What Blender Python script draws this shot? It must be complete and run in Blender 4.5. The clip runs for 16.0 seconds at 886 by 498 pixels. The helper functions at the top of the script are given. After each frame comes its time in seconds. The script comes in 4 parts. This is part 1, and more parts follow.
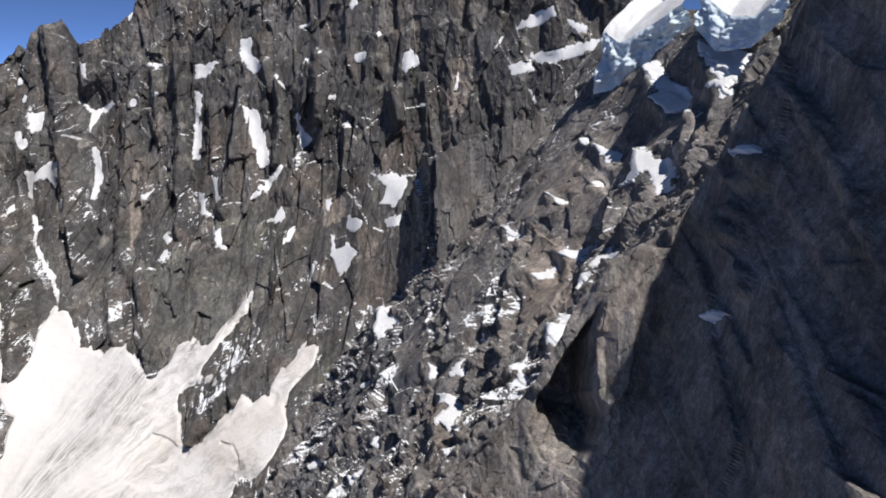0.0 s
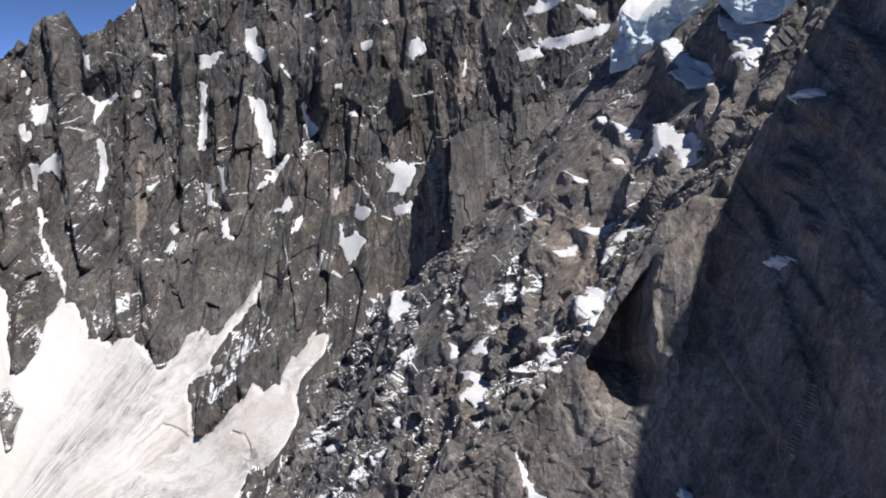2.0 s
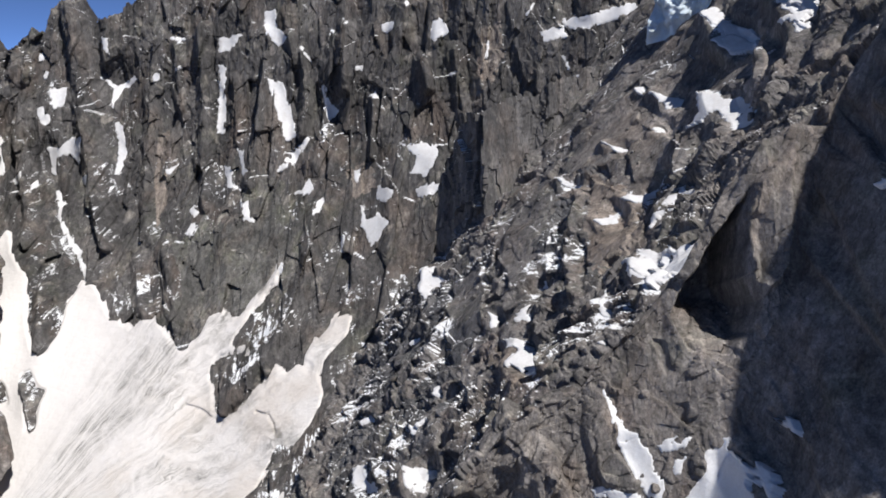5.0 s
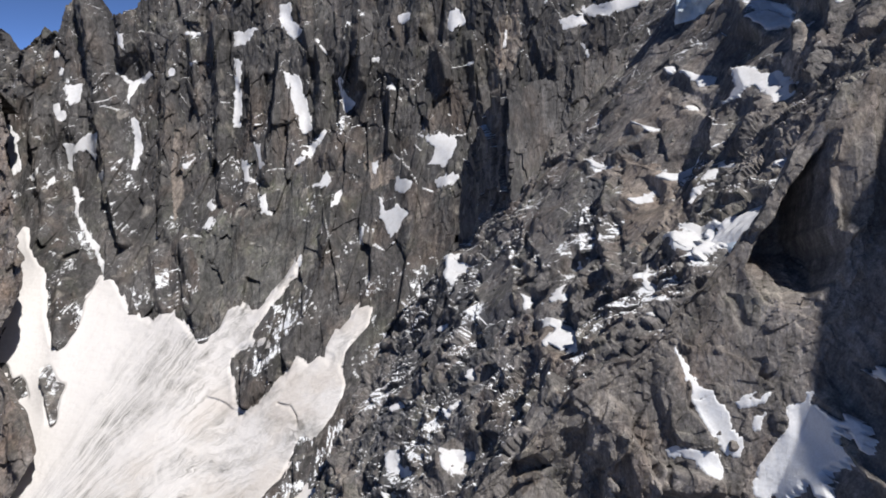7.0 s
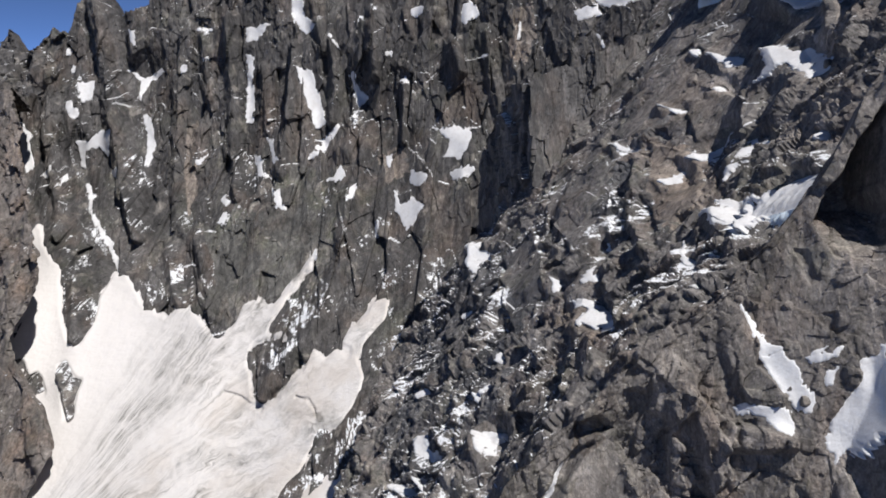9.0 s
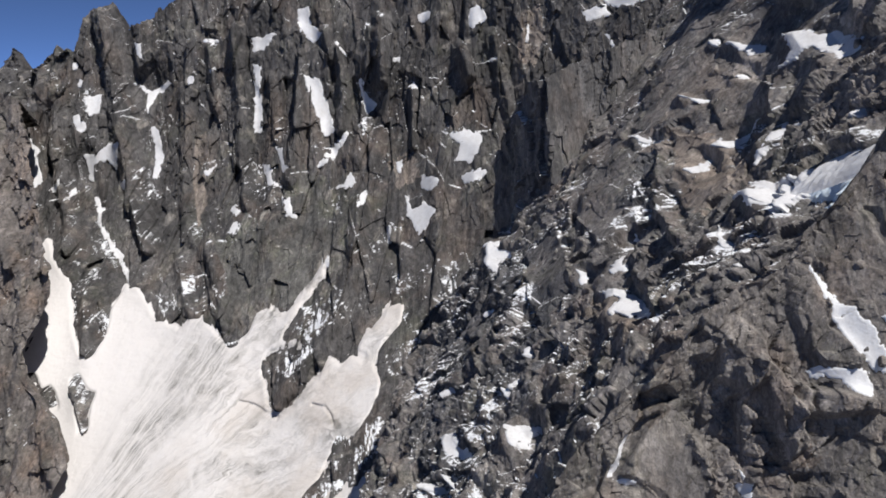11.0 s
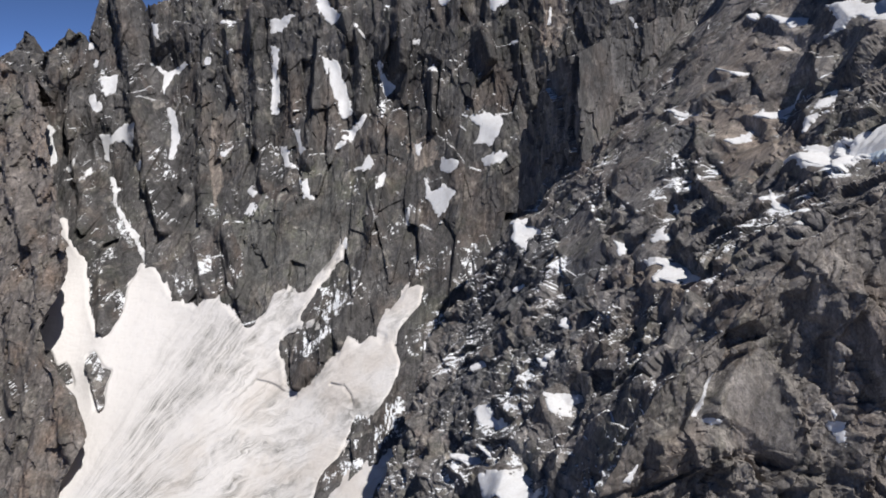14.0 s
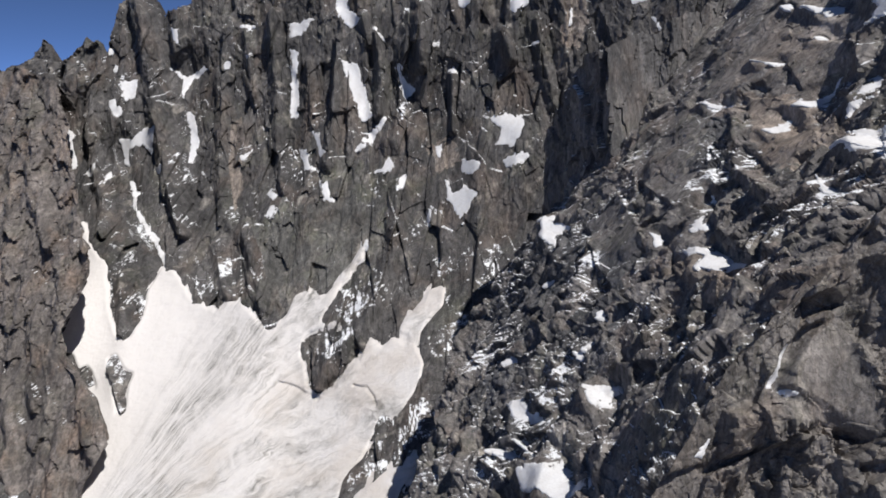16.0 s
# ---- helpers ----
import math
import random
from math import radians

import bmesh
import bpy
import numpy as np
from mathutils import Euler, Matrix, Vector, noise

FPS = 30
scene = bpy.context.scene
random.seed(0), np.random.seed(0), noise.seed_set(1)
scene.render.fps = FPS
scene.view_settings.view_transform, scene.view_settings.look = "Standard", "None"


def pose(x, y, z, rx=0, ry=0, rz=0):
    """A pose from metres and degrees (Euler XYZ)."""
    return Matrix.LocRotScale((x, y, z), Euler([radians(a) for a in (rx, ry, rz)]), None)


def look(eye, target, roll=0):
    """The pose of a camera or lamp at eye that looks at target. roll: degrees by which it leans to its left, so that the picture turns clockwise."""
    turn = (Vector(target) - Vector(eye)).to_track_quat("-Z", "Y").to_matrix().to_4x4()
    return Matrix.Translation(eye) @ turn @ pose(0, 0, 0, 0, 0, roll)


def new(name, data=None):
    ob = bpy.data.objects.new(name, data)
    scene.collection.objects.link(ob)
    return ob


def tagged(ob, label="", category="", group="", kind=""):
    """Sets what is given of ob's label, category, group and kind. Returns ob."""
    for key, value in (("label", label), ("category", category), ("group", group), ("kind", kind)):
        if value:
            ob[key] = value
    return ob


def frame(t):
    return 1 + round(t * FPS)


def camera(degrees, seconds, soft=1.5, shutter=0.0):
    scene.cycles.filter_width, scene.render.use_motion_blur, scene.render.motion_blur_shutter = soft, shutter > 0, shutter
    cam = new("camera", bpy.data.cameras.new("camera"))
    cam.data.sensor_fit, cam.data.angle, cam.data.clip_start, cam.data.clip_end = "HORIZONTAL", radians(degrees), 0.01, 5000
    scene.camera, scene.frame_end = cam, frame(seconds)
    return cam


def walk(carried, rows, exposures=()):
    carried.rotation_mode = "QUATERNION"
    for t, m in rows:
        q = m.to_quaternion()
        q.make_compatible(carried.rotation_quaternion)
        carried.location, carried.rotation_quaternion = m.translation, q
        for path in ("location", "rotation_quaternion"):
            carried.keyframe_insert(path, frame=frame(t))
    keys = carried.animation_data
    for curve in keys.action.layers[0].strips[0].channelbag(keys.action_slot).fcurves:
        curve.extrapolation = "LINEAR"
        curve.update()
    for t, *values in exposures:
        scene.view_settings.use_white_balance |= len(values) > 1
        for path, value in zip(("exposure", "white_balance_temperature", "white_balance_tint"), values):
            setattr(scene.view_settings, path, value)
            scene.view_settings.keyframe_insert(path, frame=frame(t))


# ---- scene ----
cam = camera(58.2, 16.0, soft=1.8)
METRES, EYE, TILT, LEAN, TURN = 170.0, 400.0, -10.0, 0.0, 0.0
ROWS = [
    (0.0, 0.0, 0.0, 0.0, 0.0, 0.0, 0.0),
    (0.5, -0.0227, 0.0078, -0.0189, -0.02, 0.2, 0.17),
    (1.0, -0.0466, 0.0159, -0.0372, -0.1, 0.08, 0.31),
    (1.5, -0.0707, 0.0146, -0.0569, -0.18, -0.05, 0.38),
    (2.0, -0.0943, 0.0235, -0.0752, -0.16, -0.22, 0.47),
    (2.5, -0.1184, 0.0266, -0.0934, -0.04, -0.28, 0.57),
    (3.0, -0.1422, 0.0368, -0.1116, 0.04, -0.35, 0.54),
    (3.5, -0.1671, 0.0422, -0.1312, 0.05, -0.43, 0.35),
    (4.0, -0.1909, 0.0434, -0.1492, 0.07, -0.49, 0.24),
    (6.5, -0.3159, 0.0789, -0.2438, 0.59, -0.57, 0.71),
    (7.0, -0.341, 0.0893, -0.263, 0.71, -0.52, 0.86),
    (7.5, -0.366, 0.0969, -0.2815, 0.86, -0.54, 0.91),
    (8.0, -0.3915, 0.0969, -0.3003, 1.0, -0.51, 1.07),
    (10.5, -0.5148, 0.1268, -0.3926, 0.64, 0.33, 1.84),
    (11.0, -0.5404, 0.1383, -0.4112, 1.05, 0.63, 2.48),
    (11.5, -0.5654, 0.1377, -0.4289, 1.08, 0.39, 2.16),
    (12.0, -0.5894, 0.1454, -0.4463, 1.09, 0.26, 1.94),
    (12.5, -0.6138, 0.152, -0.4645, 0.93, 0.15, 1.78),
    (13.0, -0.6376, 0.1596, -0.4817, 0.93, 0.15, 1.81),
    (13.5, -0.6622, 0.162, -0.4993, 1.03, 0.21, 1.66),
    (14.0, -0.6861, 0.164, -0.5156, 1.14, 0.36, 1.67),
    (14.5, -0.7104, 0.1717, -0.5332, 1.19, 0.55, 1.73),
    (15.0, -0.734, 0.1789, -0.5499, 1.33, 0.78, 1.77),
    (15.5, -0.7579, 0.1868, -0.5671, 1.65, 1.01, 1.87),
    (16.0, -0.7817, 0.1944, -0.5836, 1.86, 1.13, 1.8),
]
walk(cam, [(t, pose(0, 0, EYE, TILT, LEAN, TURN) @ pose(METRES * x, METRES * y, METRES * z, 90 + pitch, roll, yaw)) for t, x, y, z, yaw, pitch, roll in ROWS],
     exposures=[(0.0, 0.15), (4.0, 0.13), (8.0, 0.03), (11.0, -0.03), (16.0, -0.03)])

# ---- world, sun and exposure ----
SUN = Vector((0.36, -0.44, 0.82)).normalized()      # towards the sun: high on the right of the cirque
world = bpy.data.worlds.new("sky")
scene.world = world
world.use_nodes = True
wn = world.node_tree.nodes
sky = wn.new("ShaderNodeTexSky")
sky.sky_type = "NISHITA"
sky.sun_disc = False
sky.sun_elevation = math.asin(SUN.z)
sky.sun_rotation = math.atan2(SUN.x, SUN.y)
sky.altitude = 9000
sky.air_density = 0.3
sky.dust_density = 0.0
sky.ozone_density = 4.0
wn["Background"].inputs["Strength"].default_value = 0.215
world.node_tree.links.new(sky.outputs["Color"], wn["Background"].inputs["Color"])
sun_data = bpy.data.lights.new("sun", "SUN")
sun_data.energy, sun_data.angle, sun_data.color = 4.9, radians(0.53), (1.0, 0.96, 0.92)
sun = new("sun", sun_data)
sun.matrix_world = look(SUN * 1500, (0, 0, 0))


# ---- materials ----
def nodes_of(name):
    m = bpy.data.materials.new(name)
    m.use_nodes = True
    return m, m.node_tree.nodes, m.node_tree.links, m.node_tree.nodes["Principled BSDF"]


def coords(n, l, scale=(1, 1, 1), turn=(0, 0, 0)):
    """World place in metres, turned and then scaled."""
    out = n.new("ShaderNodeNewGeometry").outputs["Position"]
    for key, value in (("Rotation", [radians(a) for a in turn]), ("Scale", scale)):
        mp = n.new("ShaderNodeMapping")
        mp.inputs[key].default_value = value
        l.new(out, mp.inputs["Vector"])
        out = mp.outputs["Vector"]
    return out


def noise_tex(n, l, vec, scale, detail=6, rough=0.6, warp=0.0):
    t = n.new("ShaderNodeTexNoise")
    t.inputs["Scale"].default_value, t.inputs["Detail"].default_value = scale, detail
    t.inputs["Roughness"].default_value, t.inputs["Distortion"].default_value = rough, warp
    l.new(vec, t.inputs["Vector"])
    return t.outputs["Fac"]


def ramp(n, l, fac, *stops):
    r = n.new("ShaderNodeValToRGB")
    e = r.color_ramp.elements
    while len(e) < len(stops):
        e.new(0.5)
    for el, (p, c) in zip(e, stops):
        el.position, el.color = p, (*c, 1) if isinstance(c, tuple) else (c, c, c, 1)
    l.new(fac, r.inputs["Fac"])
    return r.outputs["Color"]


def mix(n, l, fac, a, b, blend="MIX"):
    m = n.new("ShaderNodeMix")
    m.data_type, m.blend_type = "RGBA", blend
    for i, v in ((0, fac), (6, a), (7, b)):
        if isinstance(v, (int, float)):
            m.inputs[i].default_value = v
        elif isinstance(v, tuple):
            m.inputs[i].default_value = (*v, 1)
        else:
            l.new(v, m.inputs[i])
    return m.outputs[2]


def maths(n, l, op, a, b=0.0):
    m = n.new("ShaderNodeMath")
    m.operation = op
    for i, v in enumerate((a, b)):
        if isinstance(v, (int, float)):
            m.inputs[i].default_value = v
        else:
            l.new(v, m.inputs[i])
    return m.outputs[0]


def granite(name, unit, warm, pale, lichen, ledges, tone=(1, 1, 1), run=0.4, lean=24):
    """Weathered granite. unit: size of its marks in metres; warm, pale, lichen: how much rust, fresh rock and growth it shows; ledges: old snow left on flat spots;
    run: how short its joints are against their width; lean: their lean in degrees."""
    m, n, l, b = nodes_of(name)
    big = noise_tex(n, l, coords(n, l, (1, 1, 0.6)), 0.022 / unit, 5, 0.6, 0.6)
    col = ramp(n, l, big, (0.3, (0.118, 0.113, 0.111)), (0.5, (0.2, 0.189, 0.182)), (0.7, (0.305, 0.286, 0.272)))
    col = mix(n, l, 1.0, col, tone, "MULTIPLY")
    rust = ramp(n, l, noise_tex(n, l, coords(n, l, (1, 1, 0.45), (0, 0, 30)), 0.035 / unit, 5, 0.65), (0.5, 0.0), (0.72, warm))
    col = mix(n, l, rust, col, (0.27, 0.19, 0.14))
    streak = ramp(n, l, noise_tex(n, l, coords(n, l, (1, 1, 0.13)), 0.16 / unit, 4, 0.6, 0.4), (0.42, 1.0), (0.62, 0.66))
    col = mix(n, l, 1.0, col, streak, "MULTIPLY")
    fresh = ramp(n, l, noise_tex(n, l, coords(n, l), 0.06 / unit, 4, 0.6, 1.0), (0.58, 0.0), (0.7, pale))
    col = mix(n, l, fresh, col, (0.4, 0.37, 0.33))
    green = ramp(n, l, noise_tex(n, l, coords(n, l, (1, 1, 1)), 0.03 / unit, 5, 0.7), (0.52, 0.0), (0.7, lichen))
    col = mix(n, l, green, col, (0.17, 0.18, 0.12))
    grain = ramp(n, l, noise_tex(n, l, coords(n, l), 0.9 / unit, 8, 0.78), (0.32, 0.6), (0.5, 1.0), (0.7, 1.4))
    col = mix(n, l, 0.75, col, grain, "MULTIPLY")

    def split(scale, stretch, turn, jitter):
        """Straight joints: the borders of stretched cells, and a height for each cell."""
        at = n.new("ShaderNodeVectorMath")
        at.operation = "ADD"
        wt = n.new("ShaderNodeTexNoise")
        wt.inputs["Scale"].default_value, wt.inputs["Detail"].default_value = 0.5 * scale / unit, 3
        l.new(coords(n, l), wt.inputs["Vector"])
        sc = n.new("ShaderNodeVectorMath")
        sc.operation = "SCALE"
        sc.inputs["Scale"].default_value = jitter * unit / scale
        l.new(wt.outputs["Color"], sc.inputs[0])
        l.new(coords(n, l, stretch, turn), at.inputs[0])
        l.new(sc.outputs[0], at.inputs[1])
        edge, cell = n.new("ShaderNodeTexVoronoi"), n.new("ShaderNodeTexVoronoi")
        edge.feature = "DISTANCE_TO_EDGE"
        for v in (edge, cell):
            v.inputs["Scale"].default_value = scale / unit
            l.new(at.outputs[0], v.inputs["Vector"])
        sep = n.new("ShaderNodeSeparateColor")
        l.new(cell.outputs["Color"], sep.inputs[0])
        return edge.outputs["Distance"], maths(n, l, "ADD", sep.outputs[0], maths(n, l, "MULTIPLY", cell.outputs["Distance"], 0.25)), sep.outputs[1]

    e1, h1, c1 = split(0.16, (1.9, 1.9, run), (10, lean, 0), 0.2)
    e2, h2, c2 = split(0.4, (1.5, 1.5, 1.3 * run), (-12, 0.5 * lean - 8, 20), 0.3)
    e3, h3, c3 = split(1.0, (1.2, 1.2, 1.6 * run), (14, lean - 14, 50), 0.3)
    gap = noise_tex(n, l, coords(n, l), 0.1 / unit, 3, 0.5)
    crack = ramp(n, l, maths(n, l, "ADD", e1, maths(n, l, "MULTIPLY", gap, 0.09)), (0.03, 0.3), (0.075, 1.0))
    col = mix(n, l, 0.4, col, crack, "MULTIPLY")
    # each block has weathered in its own way
    for c in (c1, c2, c3):
        col = mix(n, l, 0.4, col, ramp(n, l, c, (0.0, 0.6), (1.0, 1.4)), "MULTIPLY")
    # old snow that stayed on flat places
    g = n.new("ShaderNodeNewGeometry")
    sx = n.new("ShaderNodeSeparateXYZ")
    l.new(g.outputs["Normal"], sx.inputs[0])
    flat = maths(n, l, "ADD", sx.outputs["Z"], maths(n, l, "MULTIPLY", noise_tex(n, l, coords(n, l), 0.2 / unit, 6, 0.75), 0.9))
    flat = maths(n, l, "ADD", flat, maths(n, l, "MULTIPLY", noise_tex(n, l, coords(n, l), 0.016, 3, 0.6), 1.2))
    sharp = n.new("ShaderNodeMapRange")
    sharp.inputs["From Min"].default_value, sharp.inputs["From Max"].default_value = ledges, ledges + 0.05
    l.new(flat, sharp.inputs["Value"])
    col = mix(n, l, sharp.outputs["Result"], col, (0.8, 0.82, 0.85))
    l.new(col, b.inputs["Base Color"])
    b.inputs["Roughness"].default_value = 0.86
    b.inputs["Specular IOR Level"].default_value = 0.25
    h = maths(n, l, "ADD", maths(n, l, "MULTIPLY", noise_tex(n, l, coords(n, l, (1.4, 1.4, 0.6)), 0.4 / unit, 7, 0.68), 0.45), maths(n, l, "MULTIPLY", crack, 0.15))
    h = maths(n, l, "ADD", h, maths(n, l, "ADD", maths(n, l, "MULTIPLY", h1, 0.8), maths(n, l, "ADD", maths(n, l, "MULTIPLY", h2, 0.55), maths(n, l, "MULTIPLY", h3, 0.3))))
    bump = n.new("ShaderNodeBump")
    bump.inputs["Strength"].default_value, bump.inputs["Distance"].default_value = 0.6, 2.0 * unit
    l.new(h, bump.inputs["Height"])
    l.new(bump.outputs["Normal"], b.inputs["Normal"])
    return m


def snow_look(name, tone, dirt, unit):
    """Summer snow. dirt: how grey the blown-on grit makes it."""
    m, n, l, b = nodes_of(name)
    grit = ramp(n, l, noise_tex(n, l, coords(n, l), 0.12 / unit, 6, 0.7, 0.5), (0.45, 0.0), (0.75, dirt))
    col = mix(n, l, grit, tone, (0.45, 0.42, 0.39))
    fine = ramp(n, l, noise_tex(n, l, coords(n, l), 0.7 / unit, 5, 0.7), (0.35, 0.86), (0.6, 1.0))
    l.new(mix(n, l, 0.7, col, fine, "MULTIPLY"), b.inputs["Base Color"])
    b.inputs["Roughness"].default_value = 0.7
    b.inputs["Specular IOR Level"].default_value = 0.2
    bump = n.new("ShaderNodeBump")
    bump.inputs["Strength"].default_value, bump.inputs["Distance"].default_value = 0.5, 1.2 * unit
    l.new(noise_tex(n, l, coords(n, l), 0.25 / unit, 6, 0.65), bump.inputs["Height"])
    l.new(bump.outputs["Normal"], b.inputs["Normal"])
    return m


def glacier_look():
    """Old snow and ice: clean under the couloirs, with grit bands that run down with the flow, which draws together below."""
    m, n, l, b = nodes_of("glacier ice")
    sx = n.new("ShaderNodeSeparateXYZ")
    l.new(coords(n, l), sx.inputs[0])
    x, z = maths(n, l, "ADD", sx.outputs["X"], 600.0), maths(n, l, "ADD", sx.outputs["Z"], 175.0)
    wander = maths(n, l, "MULTIPLY", noise_tex(n, l, coords(n, l), 0.012, 4, 0.6), 0.16)
    theta = maths(n, l, "ADD", maths(n, l, "ARCTAN2", z, x), wander)
    far_off = maths(n, l, "SQRT", maths(n, l, "ADD", maths(n, l, "MULTIPLY", x, x), maths(n, l, "MULTIPLY", z, z)))

    def flow(across, along, detail, rough):
        at = n.new("ShaderNodeCombineXYZ")
        l.new(maths(n, l, "MULTIPLY", theta, across), at.inputs["X"])
        l.new(maths(n, l, "MULTIPLY", far_off, along), at.inputs["Y"])
        return noise_tex(n, l, at.outputs[0], 1.0, detail, rough, 0.4)

    bands, fine = flow(10.0, 0.007, 8, 0.74), flow(60.0, 0.012, 7, 0.75)
    patch = ramp(n, l, noise_tex(n, l, coords(n, l), 0.016, 5, 0.65, 1.0), (0.38, 0.1), (0.62, 1.0))
    gritty = n.new("ShaderNodeMapRange")
    gritty.inputs["From Min"].default_value, gritty.inputs["From Max"].default_value = 1.32, 0.95
    l.new(theta, gritty.inputs["Value"])
    grit = ramp(n, l, maths(n, l, "ADD", maths(n, l, "MULTIPLY", bands, 0.52), maths(n, l, "MULTIPLY", fine, 0.48)), (0.46, 0.0), (0.525, 0.42), (0.6, 1.0))
    amount = maths(n, l, "MULTIPLY", maths(n, l, "MULTIPLY", grit, patch), maths(n, l, "ADD", maths(n, l, "MULTIPLY", gritty.outputs["Result"], 1.15), 0.05))
    col = mix(n, l, amount, (0.69, 0.668, 0.655), (0.2, 0.195, 0.185))
    low = n.new("ShaderNodeMapRange")
    low.inputs["From Min"].default_value, low.inputs["From Max"].default_value = 0.95, 0.6
    l.new(theta, low.inputs["Value"])
    brown = ramp(n, l, noise_tex(n, l, coords(n, l), 0.014, 5, 0.6), (0.44, 0.0), (0.62, 0.6))
    col = mix(n, l, maths(n, l, "MULTIPLY", brown, low.outputs["Result"]), col, (0.58, 0.53, 0.485))
    l.new(col, b.inputs["Base Color"])
    b.inputs["Roughness"].default_value = 0.7
    b.inputs["Specular IOR Level"].default_value = 0.2
    bump = n.new("ShaderNodeBump")
    bump.inputs["Strength"].default_value, bump.inputs["Distance"].default_value = 0.5, 3.0
    l.new(maths(n, l, "ADD", maths(n, l, "MULTIPLY", fine, maths(n, l, "ADD", gritty.outputs["Result"], 0.15)), noise_tex(n, l, coords(n, l), 0.1, 6, 0.6)), bump.inputs["Height"])
    l.new(bump.outputs["Normal"], b.inputs["Normal"])
    return m


ROCK_FAR = granite("granite of the far wall", 2.0, 0.3, 0.45, 0.2, 1.98, (0.5, 0.51, 0.53), 0.22, 8)
ROCK_RIB = granite("rusty granite of the left rib", 1.8, 0.6, 0.3, 0.2, 2.15, (0.85, 0.81, 0.79), 0.35, -20)
ROCK_MID = granite("granite of the slope", 1.0, 0.35, 0.6, 0.3, 2.0, (0.9, 0.9, 0.91), 0.4, 30)
# The tower's tone is darkened to deepen the shade on its left wall.
ROCK_TOWER = granite("tower granite darkened for shade", 1.2, 0.3, 0.4, 0.2, 1.97, (0.66, 0.68, 0.72), 0.25, 5)
ROCK_VALLEY = granite("stony valley ground", 2.2, 0.3, 0.1, 0.6, 2.5, (1.15, 1.12, 1.06))
ROCK_NEAR = granite("granite of the near buttress", 0.55, 0.35, 0.4, 0.25, 2.25, (1.06, 1.04, 1.02), 0.4, 32)
ROCK_TAN = granite("fresh tan granite", 1.3, 0.4, 0.5, 0.1, 2.3, (1.18, 1.08, 0.99), 0.35, 12)
ROCK_FOOT = granite("pale granite at the foot of the wall", 1.9, 0.2, 0.6, 0.45, 2.1, (0.68, 0.705, 0.7), 0.22, 6)
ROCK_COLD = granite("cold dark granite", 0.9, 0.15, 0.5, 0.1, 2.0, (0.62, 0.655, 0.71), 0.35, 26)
ROCK_SLAB = granite("brown granite slab", 0.6, 0.5, 0.4, 0.2, 2.3, (1.1, 1.03, 0.96), 0.4, 30)
ROCK_PALE = granite("pale massive granite", 1.2, 0.3, 0.4, 0.2, 2.15, (1.3, 1.26, 1.22), 0.4, 28)
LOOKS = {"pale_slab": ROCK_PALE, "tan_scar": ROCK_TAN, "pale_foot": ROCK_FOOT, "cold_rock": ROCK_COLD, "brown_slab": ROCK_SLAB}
NOTES = {"pale_slab": "pale massive granite slab", "tan_scar": "pale tan rockfall scar", "pale_foot": "pale water-washed granite", "cold_rock": "cold dark granite", "brown_slab": "smooth brown granite slab"}
SNOW = snow_look("old snow", (0.72, 0.725, 0.74), 0.4, 1.0)
SNOW_NEAR = snow_look("old snow close by", (0.77, 0.78, 0.8), 0.25, 0.4)
ICE = glacier_look()
BLUE_ICE = snow_look("glacier ice cliff", (0.66, 0.76, 0.84), 0.3, 1.2)


# ---- relief: each mountain side is a sheet of rock over a grid, shaped by blocks, ribs and gullies ----
RNG = np.random.default_rng(7)
TABLE = RNG.random((12, 256, 256))


def fade(t):
    return t * t * (3 - 2 * t)


def value_noise(u, v, k):
    i, j = np.floor(u).astype(int), np.floor(v).astype(int)
    a, b = fade(u - i), fade(v - j)
    t = TABLE[k]
    i0, i1, j0, j1 = i & 255, (i + 1) & 255, j & 255, (j + 1) & 255
    return (t[i0, j0] * (1 - a) + t[i1, j0] * a) * (1 - b) + (t[i0, j1] * (1 - a) + t[i1, j1] * a) * b


def fbm(u, v, k, octaves=4, gain=0.5):
    total, amp, norm = 0, 1.0, 0
    for o in range(octaves):
        total = total + amp * (value_noise(u * 2**o + 17.3 * o, v * 2**o + 9.1 * o, (k + o) % 12) * 2 - 1)
        norm += amp
        amp *= gain
    return total / norm


def ridged(u, v, k, octaves=4):
    total, amp, norm = 0, 1.0, 0
    for o in range(octaves):
        r = 1 - np.abs(value_noise(u * 2**o + 5.7 * o, v * 2**o + 3.3 * o, (k + o) % 12) * 2 - 1)
        total = total + amp * r * r
        norm += amp
        amp *= 0.5
    return total / norm


